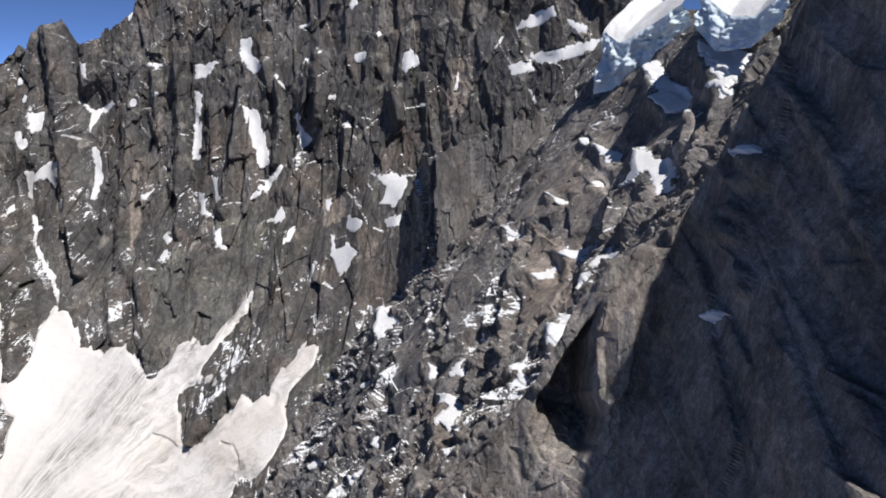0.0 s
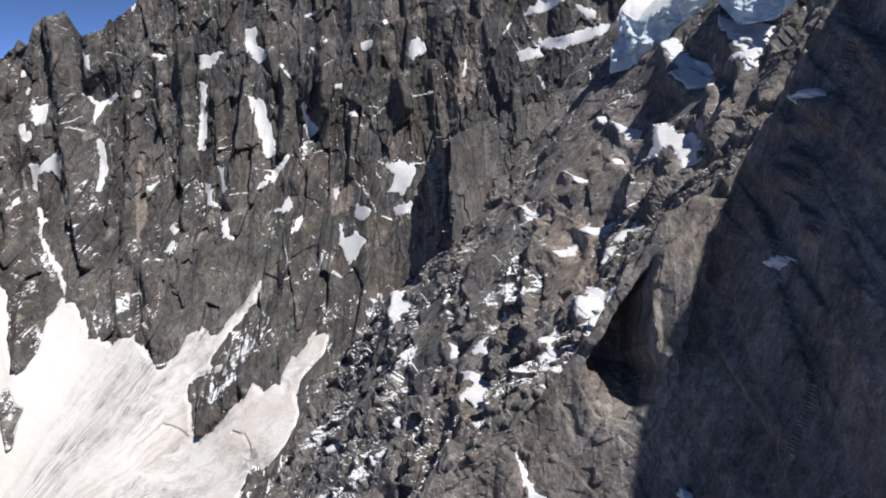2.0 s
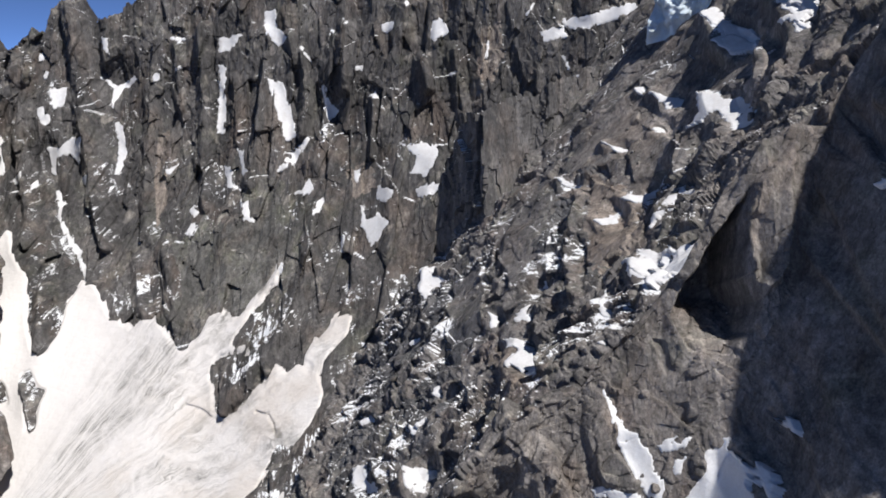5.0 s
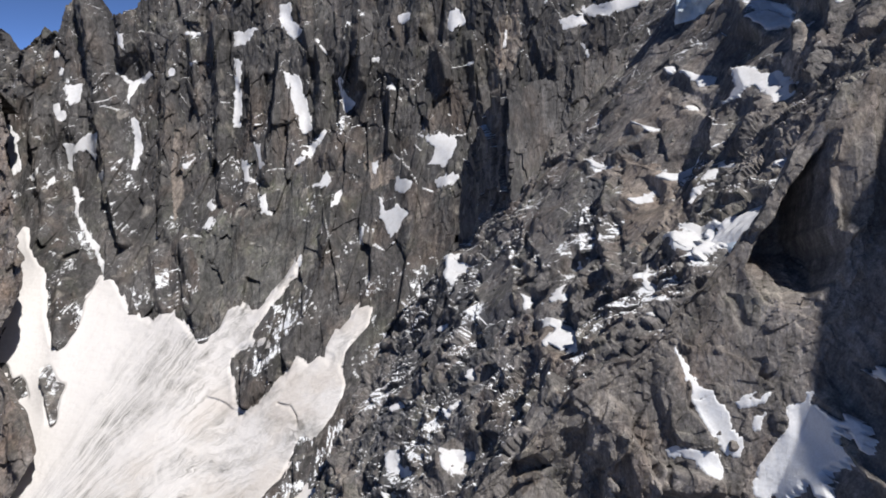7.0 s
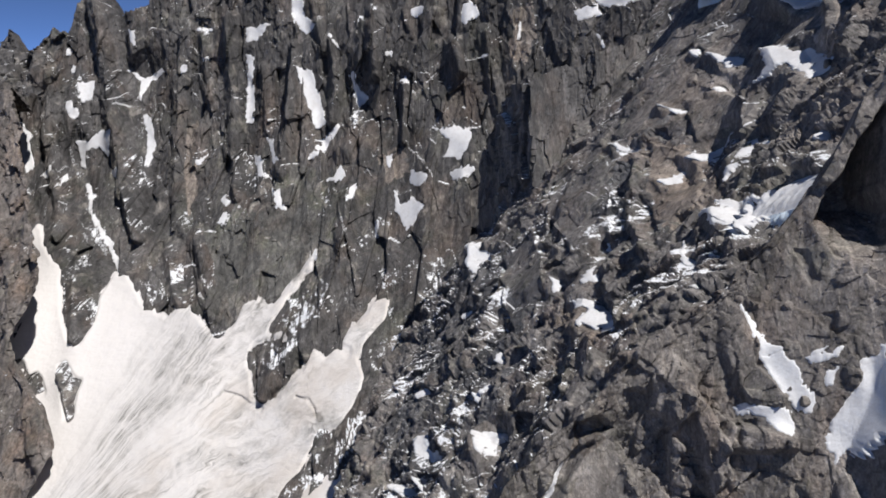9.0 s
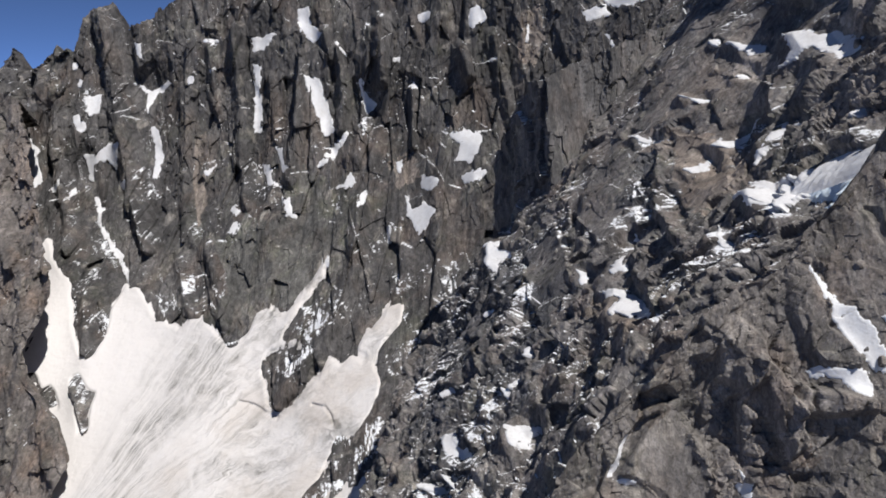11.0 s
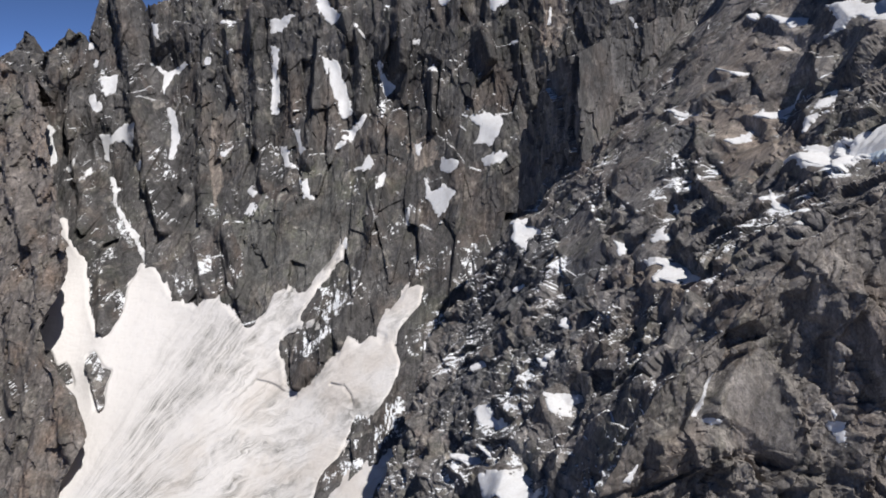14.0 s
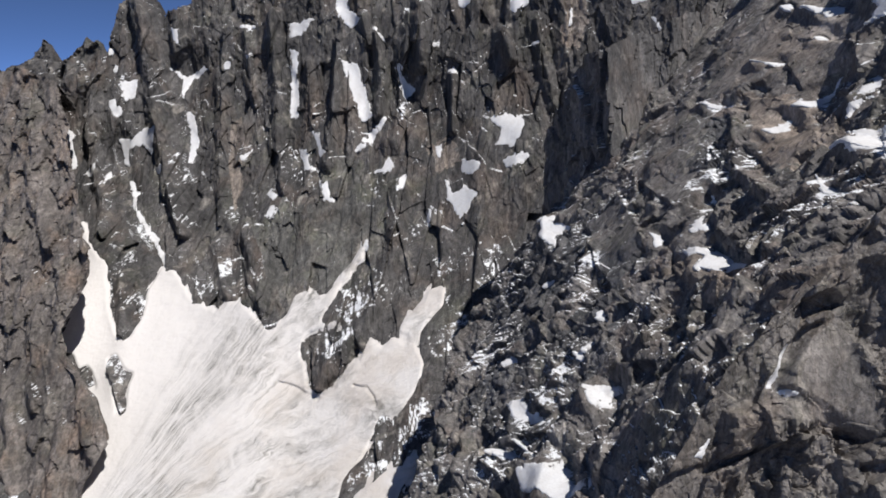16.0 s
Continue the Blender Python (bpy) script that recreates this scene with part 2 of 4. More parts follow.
def blocks(u, v, k, tilt=1.0, joint=0.0, pick=False):
    """Broken rock: cells, each with a height of its own and a face tilted its own way. joint: depth of the cracks between them; pick: also a random number for each cell."""
    k = k % 12
    iu, iv = np.floor(u).astype(int), np.floor(v).astype(int)
    best, second = np.full(u.shape, 9.0), np.full(u.shape, 9.0)
    du, dv, ci, cj = np.zeros_like(u), np.zeros_like(u), np.zeros_like(iu), np.zeros_like(iv)
    for a in (-1, 0, 1):
        for b in (-1, 0, 1):
            i, j = (iu + a) & 255, (iv + b) & 255
            x = iu + a + TABLE[k][i, j] - u
            y = iv + b + TABLE[(k + 1) % 12][i, j] - v
            d = x * x + y * y
            near_by = d < best
            second = np.minimum(second, np.where(near_by, best, d))
            best = np.where(near_by, d, best)
            du, dv = np.where(near_by, -x, du), np.where(near_by, -y, dv)
            ci, cj = np.where(near_by, i, ci), np.where(near_by, j, cj)
    h, g1, g2 = (TABLE[(k + q) % 12][ci, cj] * 2 - 1 for q in (2, 3, 4))
    crack = np.clip(1 - (np.sqrt(second) - np.sqrt(best)) / 0.16, 0, 1) if joint else 0
    out = h + tilt * 1.6 * (g1 * du + g2 * dv) - joint * crack
    return (out, TABLE[(k + 5) % 12][ci, cj]) if pick else out


def broken_rock(s, h, size, k, lean=0.3, tall=1.6, rough=1.0, spread=0.7, calm=0.35):
    """Relief of jointed granite in metres: flat faces cut by straight joints, in four sizes from size down. lean: how far the joints lean from the upright, in radians;
    spread: how far that changes from block to block; calm: how much of the small breakage is left in the massive places."""
    whole = calm + (1 - calm) * fade(np.clip(fbm(s / (size * 4.5), h / (size * 4.5), k + 6, 3) * 2.2 + 0.55, 0, 1))
    d, turn, cell = 0, lean + 0 * s, size
    for q, (down, amp) in enumerate(((1.0, 0.25), (0.45, 0.21), (0.2, 0.18), (0.1, 0.15))):
        cell = size * down
        c, n = np.cos(turn), np.sin(turn)
        u, v = (s * c - h * n) / cell, (s * n + h * c) / (cell * tall)
        one, pick = blocks(u + 31 * q, v + 17 * q, k + 3 * q, 1.1, 0.0 if q == 0 else 0.15, True)
        d = d + (1 if q < 1 else rough * whole) * amp * cell * one
        turn = lean + spread * (np.floor(pick * 5) / 2 - 1) * (0.5 if q == 0 else 1.0)
    return d


class Sheet:
    """One side of the mountain: a grid over (s, h), pushed out by d, and laid into the world by place(s, h, d)."""

    def __init__(self, s0, s1, h0, h1, step_s, step_h, place, squash=1.0):
        self.s, self.h = np.arange(s0, s1, step_s), np.arange(h0, h1, step_h)
        self.S, self.H = np.meshgrid(self.s, self.h, indexing="ij")
        self.d, self.rough = np.zeros_like(self.S), np.ones_like(self.S)
        self.place, self.squash = place, squash
        self.pieces, self.part = [], np.zeros(self.S.shape, np.int32)
        self.steps = (step_s, step_h)
        self.live = np.ones(self.S.shape, bool)

    def area(self, outline, more=6.0):
        """A window of the grid round a closed outline of (s, h), and there the way to its edge, above 0 inside."""
        k = self.squash
        ss, hs = [p[0] for p in outline], [p[1] for p in outline]
        i0, i1 = np.searchsorted(self.s, (min(ss) - more / k, max(ss) + more / k))
        j0, j1 = np.searchsorted(self.h, (min(hs) - more, max(hs) + more))
        win = (slice(i0, i1), slice(j0, j1))
        S, H = self.S[win] * k, self.H[win]
        inside, dist = np.zeros(S.shape, bool), np.full(S.shape, 999.0)
        for (a, b), (c, d) in zip(outline, outline[1:] + outline[:1]):
            a, c = a * k, c * k
            f = np.clip(((S - a) * (c - a) + (H - b) * (d - b)) / max((c - a) ** 2 + (d - b) ** 2, 1e-6), 0, 1)
            dist = np.minimum(dist, np.hypot(S - a - f * (c - a), H - b - f * (d - b)))
            inside ^= ((b > H) != (d > H)) & (S < a + (H - b) * (c - a) / (d - b if d != b else 1e-6))
        return win, np.where(inside, dist, -dist)

    def reach(self, line, more=1.0):
        """A window of the grid round a line of (s, h, half width), and there the way to the line in half widths, and which side of it."""
        pts = [p if len(p) == 3 else (*p, 1.0) for p in line]
        if len(pts) == 1:
            pts = [pts[0], (pts[0][0] + 0.01, pts[0][1], pts[0][2])]
        wide = max(p[2] for p in pts) * more
        k = self.squash
        i0, i1 = np.searchsorted(self.s, (min(p[0] for p in pts) - wide / k, max(p[0] for p in pts) + wide / k))
        j0, j1 = np.searchsorted(self.h, (min(p[1] for p in pts) - wide, max(p[1] for p in pts) + wide))
        win = (slice(i0, i1), slice(j0, j1))
        S, H = self.S[win] * k, self.H[win]
        best = np.full(S.shape, 99.0)
        for (a, b, w), (c, d, v) in zip(pts, pts[1:]):
            a, c = a * k, c * k
            t = np.clip(((S - a) * (c - a) + (H - b) * (d - b)) / max((c - a) ** 2 + (d - b) ** 2, 1e-6), 0, 1)
            dist = np.hypot(S - a - t * (c - a), H - b - t * (d - b)) / (w + t * (v - w))
            best = np.minimum(best, dist)
        return win, best


def gully(sheet, line, depth=0.75):
    win, r = sheet.reach(line, 2.6)
    w = np.mean([p[2] for p in line])
    sheet.d[win] -= depth * w * np.clip(1 - r / 2.4, 0, 1) ** 1.3


def one_piece(free, rank):
    """Of the marked cells, those that hang together with the one of highest rank."""
    one = np.zeros_like(free)
    one.flat[np.argmax(np.where(free, rank, -999))] = True
    one &= free
    for _ in range(900):
        g = np.pad(one, 1)
        more = (g[1:-1, 1:-1] | g[2:, 1:-1] | g[:-2, 1:-1] | g[1:-1, 2:] | g[1:-1, :-2]) & free
        if (more == one).all():
            break
        one = more
    return one


def rib_line(sheet, line, h=10.0, flat=0.0, name="rib"):
    win, r = sheet.reach(line, 1.6)
    raw = r
    r = r + 0.35 * fbm(sheet.S[win] / 14, sheet.H[win] / 25, 3, 3)
    sheet.d[win] += h * np.clip((1.5 - r) / (1.5 - 1.45 * flat - 0.05), 0, 1) ** 0.9
    if h > 0:
        sheet.pieces.append(name)
        free = (raw < 1.1) & (sheet.part[win] == 0)
        if free.sum() < 12:
            sheet.pieces.pop()
            return
        one = one_piece(free, -raw)
        sheet.part[win][one] = len(sheet.pieces)


def pillar(sheet, outline, h=10.0, bevel=3.5):
    """A pillar that stands out of the face (or a niche in it: h below 0), with a sharp outline."""
    xs, hs = [p[0] for p in outline], [p[1] for p in outline]
    i0, i1 = np.searchsorted(sheet.s, (min(xs) - 4, max(xs) + 4))
    j0, j1 = np.searchsorted(sheet.h, (min(hs) - 4, max(hs) + 4))
    win = (slice(i0, i1), slice(j0, j1))
    S, H = sheet.S[win], sheet.H[win]
    S = S + 1.3 * fbm(S / 7, H / 7, 4, 3)
    inside, dist = np.zeros(S.shape, bool), np.full(S.shape, 99.0)
    for (a, b), (c, d) in zip(outline, outline[1:] + outline[:1]):
        t = np.clip(((S - a) * (c - a) + (H - b) * (d - b)) / ((c - a) ** 2 + (d - b) ** 2), 0, 1)
        dist = np.minimum(dist, np.hypot(S - a - t * (c - a), H - b - t * (d - b)))
        inside ^= ((b > H) != (d > H)) & (S < a + (H - b) * (c - a) / (d - b if d != b else 1e-6))
    top = np.clip((max(hs) + 1 - H) / min(22, 0.35 * (max(hs) - min(hs))), 0, 1) if h > 0 else 1
    out = np.where(inside, np.clip(dist / bevel, 0, 1) ** 0.7, 0)
    if h < -10:     # a deep niche, sunk to hold shade, runs out towards its foot
        out = out * np.clip((H - min(hs)) / (0.4 * (max(hs) - min(hs))), 0, 1)
    sheet.d[win] += h * top * out
    if h > 0:
        sheet.pieces.append("pillar")
        sheet.part[win][inside] = len(sheet.pieces)


def slab(sheet, line, keep=0.14):
    """A smooth slab: the broken relief is evened out along the line."""
    win, r = sheet.reach(line, 1.5)
    r = r + 0.3 * fbm(sheet.S[win] / 9, sheet.H[win] / 9, 7, 3)
    a = np.clip((1.2 - r) / 0.25, 0, 1) * (1 - keep)
    even = blur(sheet.d[win], 14)
    sheet.d[win] += a * (even - sheet.d[win])


def steps(s, h, k, period, tall):
    """Steps down a mountainside: short fronts and long backs, bent and broken off at random."""
    u = (s + 0.35 * h + 1.1 * period * fbm(s / (period * 2.2), h / (period * 3), k, 4)) / period
    f = u - np.floor(u)
    size = TABLE[k % 12][np.floor(u).astype(int) & 255, np.floor(h / (period * 2) + 3 * fbm(s / period, h / period, k + 2, 2)).astype(int) & 255]
    return tall * (0.35 + size) * (np.where(f < 0.34, f / 0.34, (1 - f) / 0.66) - 0.5)


def swell(sheet, s, h, radius, height):
    sheet.d += height * np.exp(-((sheet.S - s) ** 2 + (sheet.H - h) ** 2) / radius**2)


def blur(a, n):
    for axis in (0, 1):
        for _ in range(2):
            pad = [(n, n) if q == axis else (0, 0) for q in (0, 1)]
            c = np.cumsum(np.pad(a, pad, mode="edge"), axis=axis)
            c = np.concatenate([np.zeros_like(np.take(c, [0], axis)), c], axis)
            m = 2 * n + 1
            size = a.shape[axis]
            a = (np.take(c, range(m, m + size), axis) - np.take(c, range(0, size), axis)) / m
    return a


def grid_mesh(name, P, keep=None):
    """A mesh over a grid of places P (n, m, 3); keep: which cells to build."""
    n, m = P.shape[:2]
    idx = np.arange(n * m).reshape(n, m)
    quads = np.stack([idx[:-1, :-1], idx[1:, :-1], idx[1:, 1:], idx[:-1, 1:]], -1)
    quads = quads.reshape(-1, 4) if keep is None else quads[keep]
    used, inverse = np.unique(quads, return_inverse=True)
    co, quads = P.reshape(-1, 3)[used], inverse.reshape(-1, 4)
    me = bpy.data.meshes.new(name)
    me.vertices.add(len(co))
    me.vertices.foreach_set("co", co.astype(np.float32).ravel())
    me.loops.add(quads.size)
    me.loops.foreach_set("vertex_index", quads.astype(np.int32).ravel())
    me.polygons.add(len(quads))
    me.polygons.foreach_set("loop_start", np.arange(0, quads.size, 4, dtype=np.int32))
    me.update(calc_edges=True)
    return me


def sheet_object(name, sheet, material, label, category):
    """The rock of one side: an empty at its foot, its open face, and each rib and pillar that stands out of it as a part."""
    ob = tagged(new(name), label, category)
    P = sheet.place(sheet.S, sheet.H, sheet.d)
    cells = sheet.part[:-1, :-1]
    for k, piece in enumerate(["rock_face", *sheet.pieces]):
        keep = (cells == k) & sheet.live[:-1, :-1]
        if keep.sum() > 3:
            me = grid_mesh(piece, P, keep)
            me.shade_flat()
            part(piece, me, LOOKS.get(piece, material), ob, NOTES.get(piece, ""))
    return ob


def part(name, me, material, parent, label=""):
    me.materials.append(material)
    ob = new(name, me)
    ob.parent = parent
    return tagged(ob, label) if label else ob


# ---- the mountain sides ----
def lay_far(x, z, d):
    zc = np.minimum(z, 380.0)
    y = 778.5 - 0.6525 * x + 1.5163 * zc - 0.2644e-3 * x * x - 1.4231e-3 * zc * zc + 0.1529e-3 * x * zc + 0.35 * np.maximum(z - 380, 0)
    top = np.interp(x, SKY_X, SKY_Z) + 9 * fbm(x / 11, x * 0 + 3, 2, 3) + 5 * blocks(x / 7, x * 0 + 0.5, 4, 0.4)
    over = np.maximum(0, z - top)
    return np.stack([x, y - d + 0.75 * over, np.minimum(z, top) - 0.55 * over], -1)


SKY_X = (-1150, -900, -810, -775, -765, -752, -744, -716, -700, -690, -672, -660, -640, -588, -548, -520, -430, -412, -398, -300, 180, 240, 300)
SKY_Z = (380, 372, 372, 400, 476, 540, 556, 546, 550, 554, 520, 505, 512, 540, 572, 640, 640, 622, 640, 650, 640, 560, 540)

N_B = Vector((-0.748, -0.134, 0.650)).normalized()
O_B = np.array((3.0, 569.0, 233.0))
E1_B = np.array(Vector((-0.176, 0.984, 0.0)).normalized())
E2_B = np.array((Vector((0, 0, 1)) - N_B * N_B.z).normalized())
N_B = np.array(N_B)


def lay_slope(s, h, d):
    edge = np.interp(h, (-277, -240, -205, -170, 400), (60, 90, 190, 225, 235)) + 12 * fbm(h / 16, h * 0, 5, 4)
    over = np.maximum(0, s - edge)[..., None]
    s = np.minimum(s, edge)
    return O_B + s[..., None] * E1_B + h[..., None] * E2_B + d[..., None] * N_B + over * (0.3 * E1_B - 0.95 * N_B - np.array((0, 0, 0.2)))


def corner(x, z, top):
    """The buttress is a dihedral: a front face towards the valley and a side wall that the sun would graze, shaded by a
    rim added out of view, with a rubble edge where that ends.
    """
    front = 233 + 0.42 * np.minimum(0, z - np.minimum(top, 1.6 * x + 275))
    end = np.interp(z, EDGE_FORE_Z, EDGE_FORE_X) + 2.5 * blocks(z / 5, x * 0 + 0.5, 3, 0.6)
    past = np.maximum(0, x - end)
    side = 189 - 3.71 * (np.minimum(x, end) - 61) + 1.625 * (z - 317) - 0.35 * past - 10 * fade(np.clip((x - end + 2.5) / 3, 0, 1))
    # Rim added beyond the view's right edge, pushed forward to shade the side wall.
    side = np.where(x > 100, np.maximum(side - 95 * fade(np.clip((x - 104) / 6, 0, 1)), np.minimum(side, 100)), side)
    return front, side, past


EDGE_FORE_Z = (250, 300, 323, 333, 344, 360, 400, 480)
EDGE_FORE_X = (74, 79, 79, 82, 85, 92, 112, 150)
N_FRONT, N_SIDE = np.array((0.05, -0.93, 0.36)), np.array((-0.89, -0.24, 0.39))


def lay_near(x, z, d):
    top = np.interp(x, CREST_X, CREST_Z) + 2.5 * fbm(x / 6, x * 0 + 1, 6, 4)
    over = np.maximum(0, z - top)
    zc = np.minimum(z, top)
    front, side, past = corner(x, zc, top)
    w = fade(np.clip((front - side) / 14 + 0.5, 0, 1))[..., None]
    w = w * (1 - fade(np.clip(past / 6, 0, 1)))[..., None]
    flat = np.stack([x, np.minimum(front, side) + 0.7 * over, zc - 0.75 * over], -1)
    return flat + d[..., None] * (w * N_SIDE + (1 - w) * N_FRONT)


CREST_X = (-130, -95, -74, -58, -36, -20, 0, 15, 23, 39, 50, 68, 79, 84, 91, 98, 105, 111, 117, 150, 220)
CREST_Z = (90, 165, 203, 231, 252, 271, 283, 301, 311, 339, 355, 366, 384, 397, 411, 424, 443, 463, 483, 503, 520)


def lay_rib(x, z, d):
    edge = np.interp(z, EDGE_Z, EDGE_X) + 5 * fbm(z / 12, z * 0, 3, 3)
    over = np.maximum(0, x - edge)
    x = np.minimum(x, edge)
    top = np.interp(x, (-1000, -919, -867, -809, -767), (405, 411, 417, 398, 376)) + 6 * fbm(x / 12, x * 0 + 2, 7, 4)
    up = np.maximum(0, z - top)
    y = 1080 - 0.5 * (x + 700) + 0.65 * (np.minimum(z, top) - 120)
    return np.stack([x - 0.75 * over, y - d + 1.0 * over + 0.8 * up, np.minimum(z, top) - 0.6 * up], -1)


def lay_tower(a, z, d):
    x = np.interp(a, (0, 98, 225), (-45, 0, 125))
    y = np.interp(a, (0, 98, 225), (880, 722, 748))
    top = np.interp(a, (0, 25, 60, 110, 225), (280, 322, 352, 362, 410)) + 9 * fbm(a / 14, a * 0 + 4, 3, 4)
    over = np.maximum(0, z - top)
    zz = np.minimum(z, top)
    return np.stack([x - np.interp(a, (0, 85, 120), (0.93, 0.93, 0.6)) * d + 0.2 * over, y - np.interp(a, (0, 85, 120), (0.35, 0.35, 0.75)) * d + np.interp(a, (0, 70, 120), (-0.03, -0.03, 0.18)) * (zz - 230) + 0.8 * over, zz - 0.6 * over], -1)


EDGE_Z = (-200, -104, -63, -26, -6, 15, 45, 107, 148, 191, 252, 327, 373, 500)
EDGE_X = (-589, -589, -565, -583, -616, -650, -669, -641, -646, -679, -712, -745, -777, -790)

far_wall = Sheet(-900, 250, -190, 670, 1.3, 1.3, lay_far)
far_wall.live = (far_wall.H < np.interp(far_wall.S, SKY_X, SKY_Z) + 25) & ~((far_wall.S > 10) & (far_wall.H < 230))
slope = Sheet(-290, 270, -290, 320, 0.95, 0.62, lay_slope, squash=0.5)
near = Sheet(-112, 125, 90, 500, 0.34, 0.4, lay_near)
NEAR_TOP = np.interp(near.S, CREST_X, CREST_Z)
near.live = (near.H < NEAR_TOP + 14) & (near.H > NEAR_TOP - 185) & (near.H > 150)
tower = Sheet(0, 225, 60, 480, 1.2, 1.2, lay_tower)
rib = Sheet(-1000, -500, -210, 470, 2.0, 2.0, lay_rib)

for sheet, size, k, lean, tall, rough, spread, calm in (
    (far_wall, 26, 0, 0.07, 2.9, 1.2, 0.45, 0.55),
    (slope, 12, 2, -0.35, 1.6, 1.15, 0.8, 0.5),
    (tower, 14, 1, 0.1, 2.6, 1.0, 0.4, 0.5),
    (rib, 22, 6, -0.3, 1.5, 1.2, 0.8, 0.6),
):
    sheet.d += broken_rock(sheet.S * (0.6 if sheet is slope else 1), sheet.H, size, k, lean, tall, rough, spread, calm)
NEAR_FRONT, NEAR_SIDE, NEAR_PAST = corner(near.S, near.H, NEAR_TOP)
SIDE_SHARE = fade(np.clip((NEAR_FRONT - NEAR_SIDE) / 14 + 0.5, 0, 1)) * (1 - fade(np.clip(NEAR_PAST / 6, 0, 1)))
low_down = fade(np.clip((NEAR_TOP - near.H - 15) / 40, 0, 1)) * fade(np.clip((10 - near.S) / 25, 0, 1))
near.d += (1 - SIDE_SHARE) * (0.6 + 0.9 * low_down + 0.5 * (NEAR_PAST > 0)) * broken_rock(near.S, near.H, 10, 4, 0.55, 1.9, 1.35, 0.8, 0.4)
near.d += SIDE_SHARE * 0.55 * broken_rock(near.S * 3.4, near.H, 18, 7, 0.1, 2.6, 0.8, 0.4, 0.4)
far_wall.d += 26 * (ridged(far_wall.S / 120 - 0.3 * far_wall.H / 120, far_wall.H / 300, 1) - 0.5) * np.clip((far_wall.H - 40) / 120, 0.1, 1)
slope.d += steps(slope.S, slope.H, 3, 64, 6)
high_up = fade(np.clip((slope.H - 80) / 60, 0, 1)) * fade(np.clip((slope.S + 130) / 60, 0, 1))     # the blocks up there stand out less
slope.d += 0.65 * high_up * (blur(slope.d, 14) - slope.d)
rib.d += 20 * (ridged(rib.S / 60, rib.H / 240, 9) - 0.5)
for args in ((-722, 12, 46, 58), (-712, 105, 48, 42), (-705, 45, 34, 34), (-730, 344, 60, 30), (-610, 403, 45, -30), (-221, 350, 45, -28), (-418, 182, 60, 24), (-58, 252, 50, 18), (-620, 20, 60, 24), (-335, -37, 60, -30)):
    swell(far_wall, *args)
for args in ((-28, 197, 70, -14), (5, 240, 30, 8), (-50, 268, 26, 7), (-66, 182, 22, 6), (-270, -40, 75, 30), (-215, -105, 60, 20), (-190, -5, 50, 16), (-60, 95, 60, -16), (170, -150, 60, -14),):
    swell(slope, *args)


# ---- snow ----
PATCHES = []


def snow_patch(sheet, line, label="white old snow lying in a rock hollow"):
    """Marks a patch of old snow and evens out the rock that it lies on."""
    w = np.mean([p[2] for p in line])
    if len(line) == 1:
        (s, h, w), lean = line[0], 0.25
        line = [(s + lean * w, h + w, w * 0.5), (s, h, w * 0.9), (s - lean * w, h - w, w * 0.3)]
    else:
        line = [(*line[0][:2], line[0][2] * 0.6), *line[1:-1], (*line[-1][:2], line[-1][2] * 0.5)]
    if sheet is far_wall:
        line = [(s, h, 0.82 * b) for s, h, b in line]
    win, r = sheet.reach(line, 2.0)
    S, H = sheet.S[win] * sheet.squash, sheet.H[win]
    unit = 0.45 if sheet is near else 1.0
    even = blur(sheet.d[win], max(2, int((w * 0.6 + 2 * unit) / sheet.steps[1])))
    proud = np.clip((sheet.d[win] - even) / (2.5 * unit), -1, 1.5)
    ragged = r + 0.3 * fbm(S / (w * 1.1 + 2 * unit), H / (w * 1.6 + 2 * unit), 1, 4) + 0.6 * fbm(S / (5 * unit), H / (7 * unit), 5, 4, 0.65) + (0.4 if sheet is near else 0.6) * proud
    mask = ragged < 1.0
    if mask.sum() < 4:
        return
    if sheet is slope:      # snow lies flatter than the mountainside
        sc, hc = np.mean([p[0] for p in line]), np.mean([p[1] for p in line])
        even = even + np.clip(0.35 * (sheet.S[win] - sc) - 0.62 * (sheet.H[win] - hc), -7, 7)
    if sheet is near:
        even = even - np.clip(0.5 * (H - np.mean([p[1] for p in line])), -4, 4)
    bed = fade(np.clip((2.0 - r) / 0.6, 0, 1)) if sheet is slope else np.clip((1.25 - ragged) / 0.4, 0, 1)
    bumps = 0.5 if sheet is near else 1.1
    sheet.d[win] += bed * ((0.9 if sheet is slope else 0.7) * (even - sheet.d[win]) - 0.35 * bumps)
    lift = bumps * np.clip((1.0 - ragged) / 0.3, 0, 1) ** 0.5 - 0.5 * bumps * (ragged > 1.0)
    PATCHES.append((sheet, win, mask, even + lift, label))


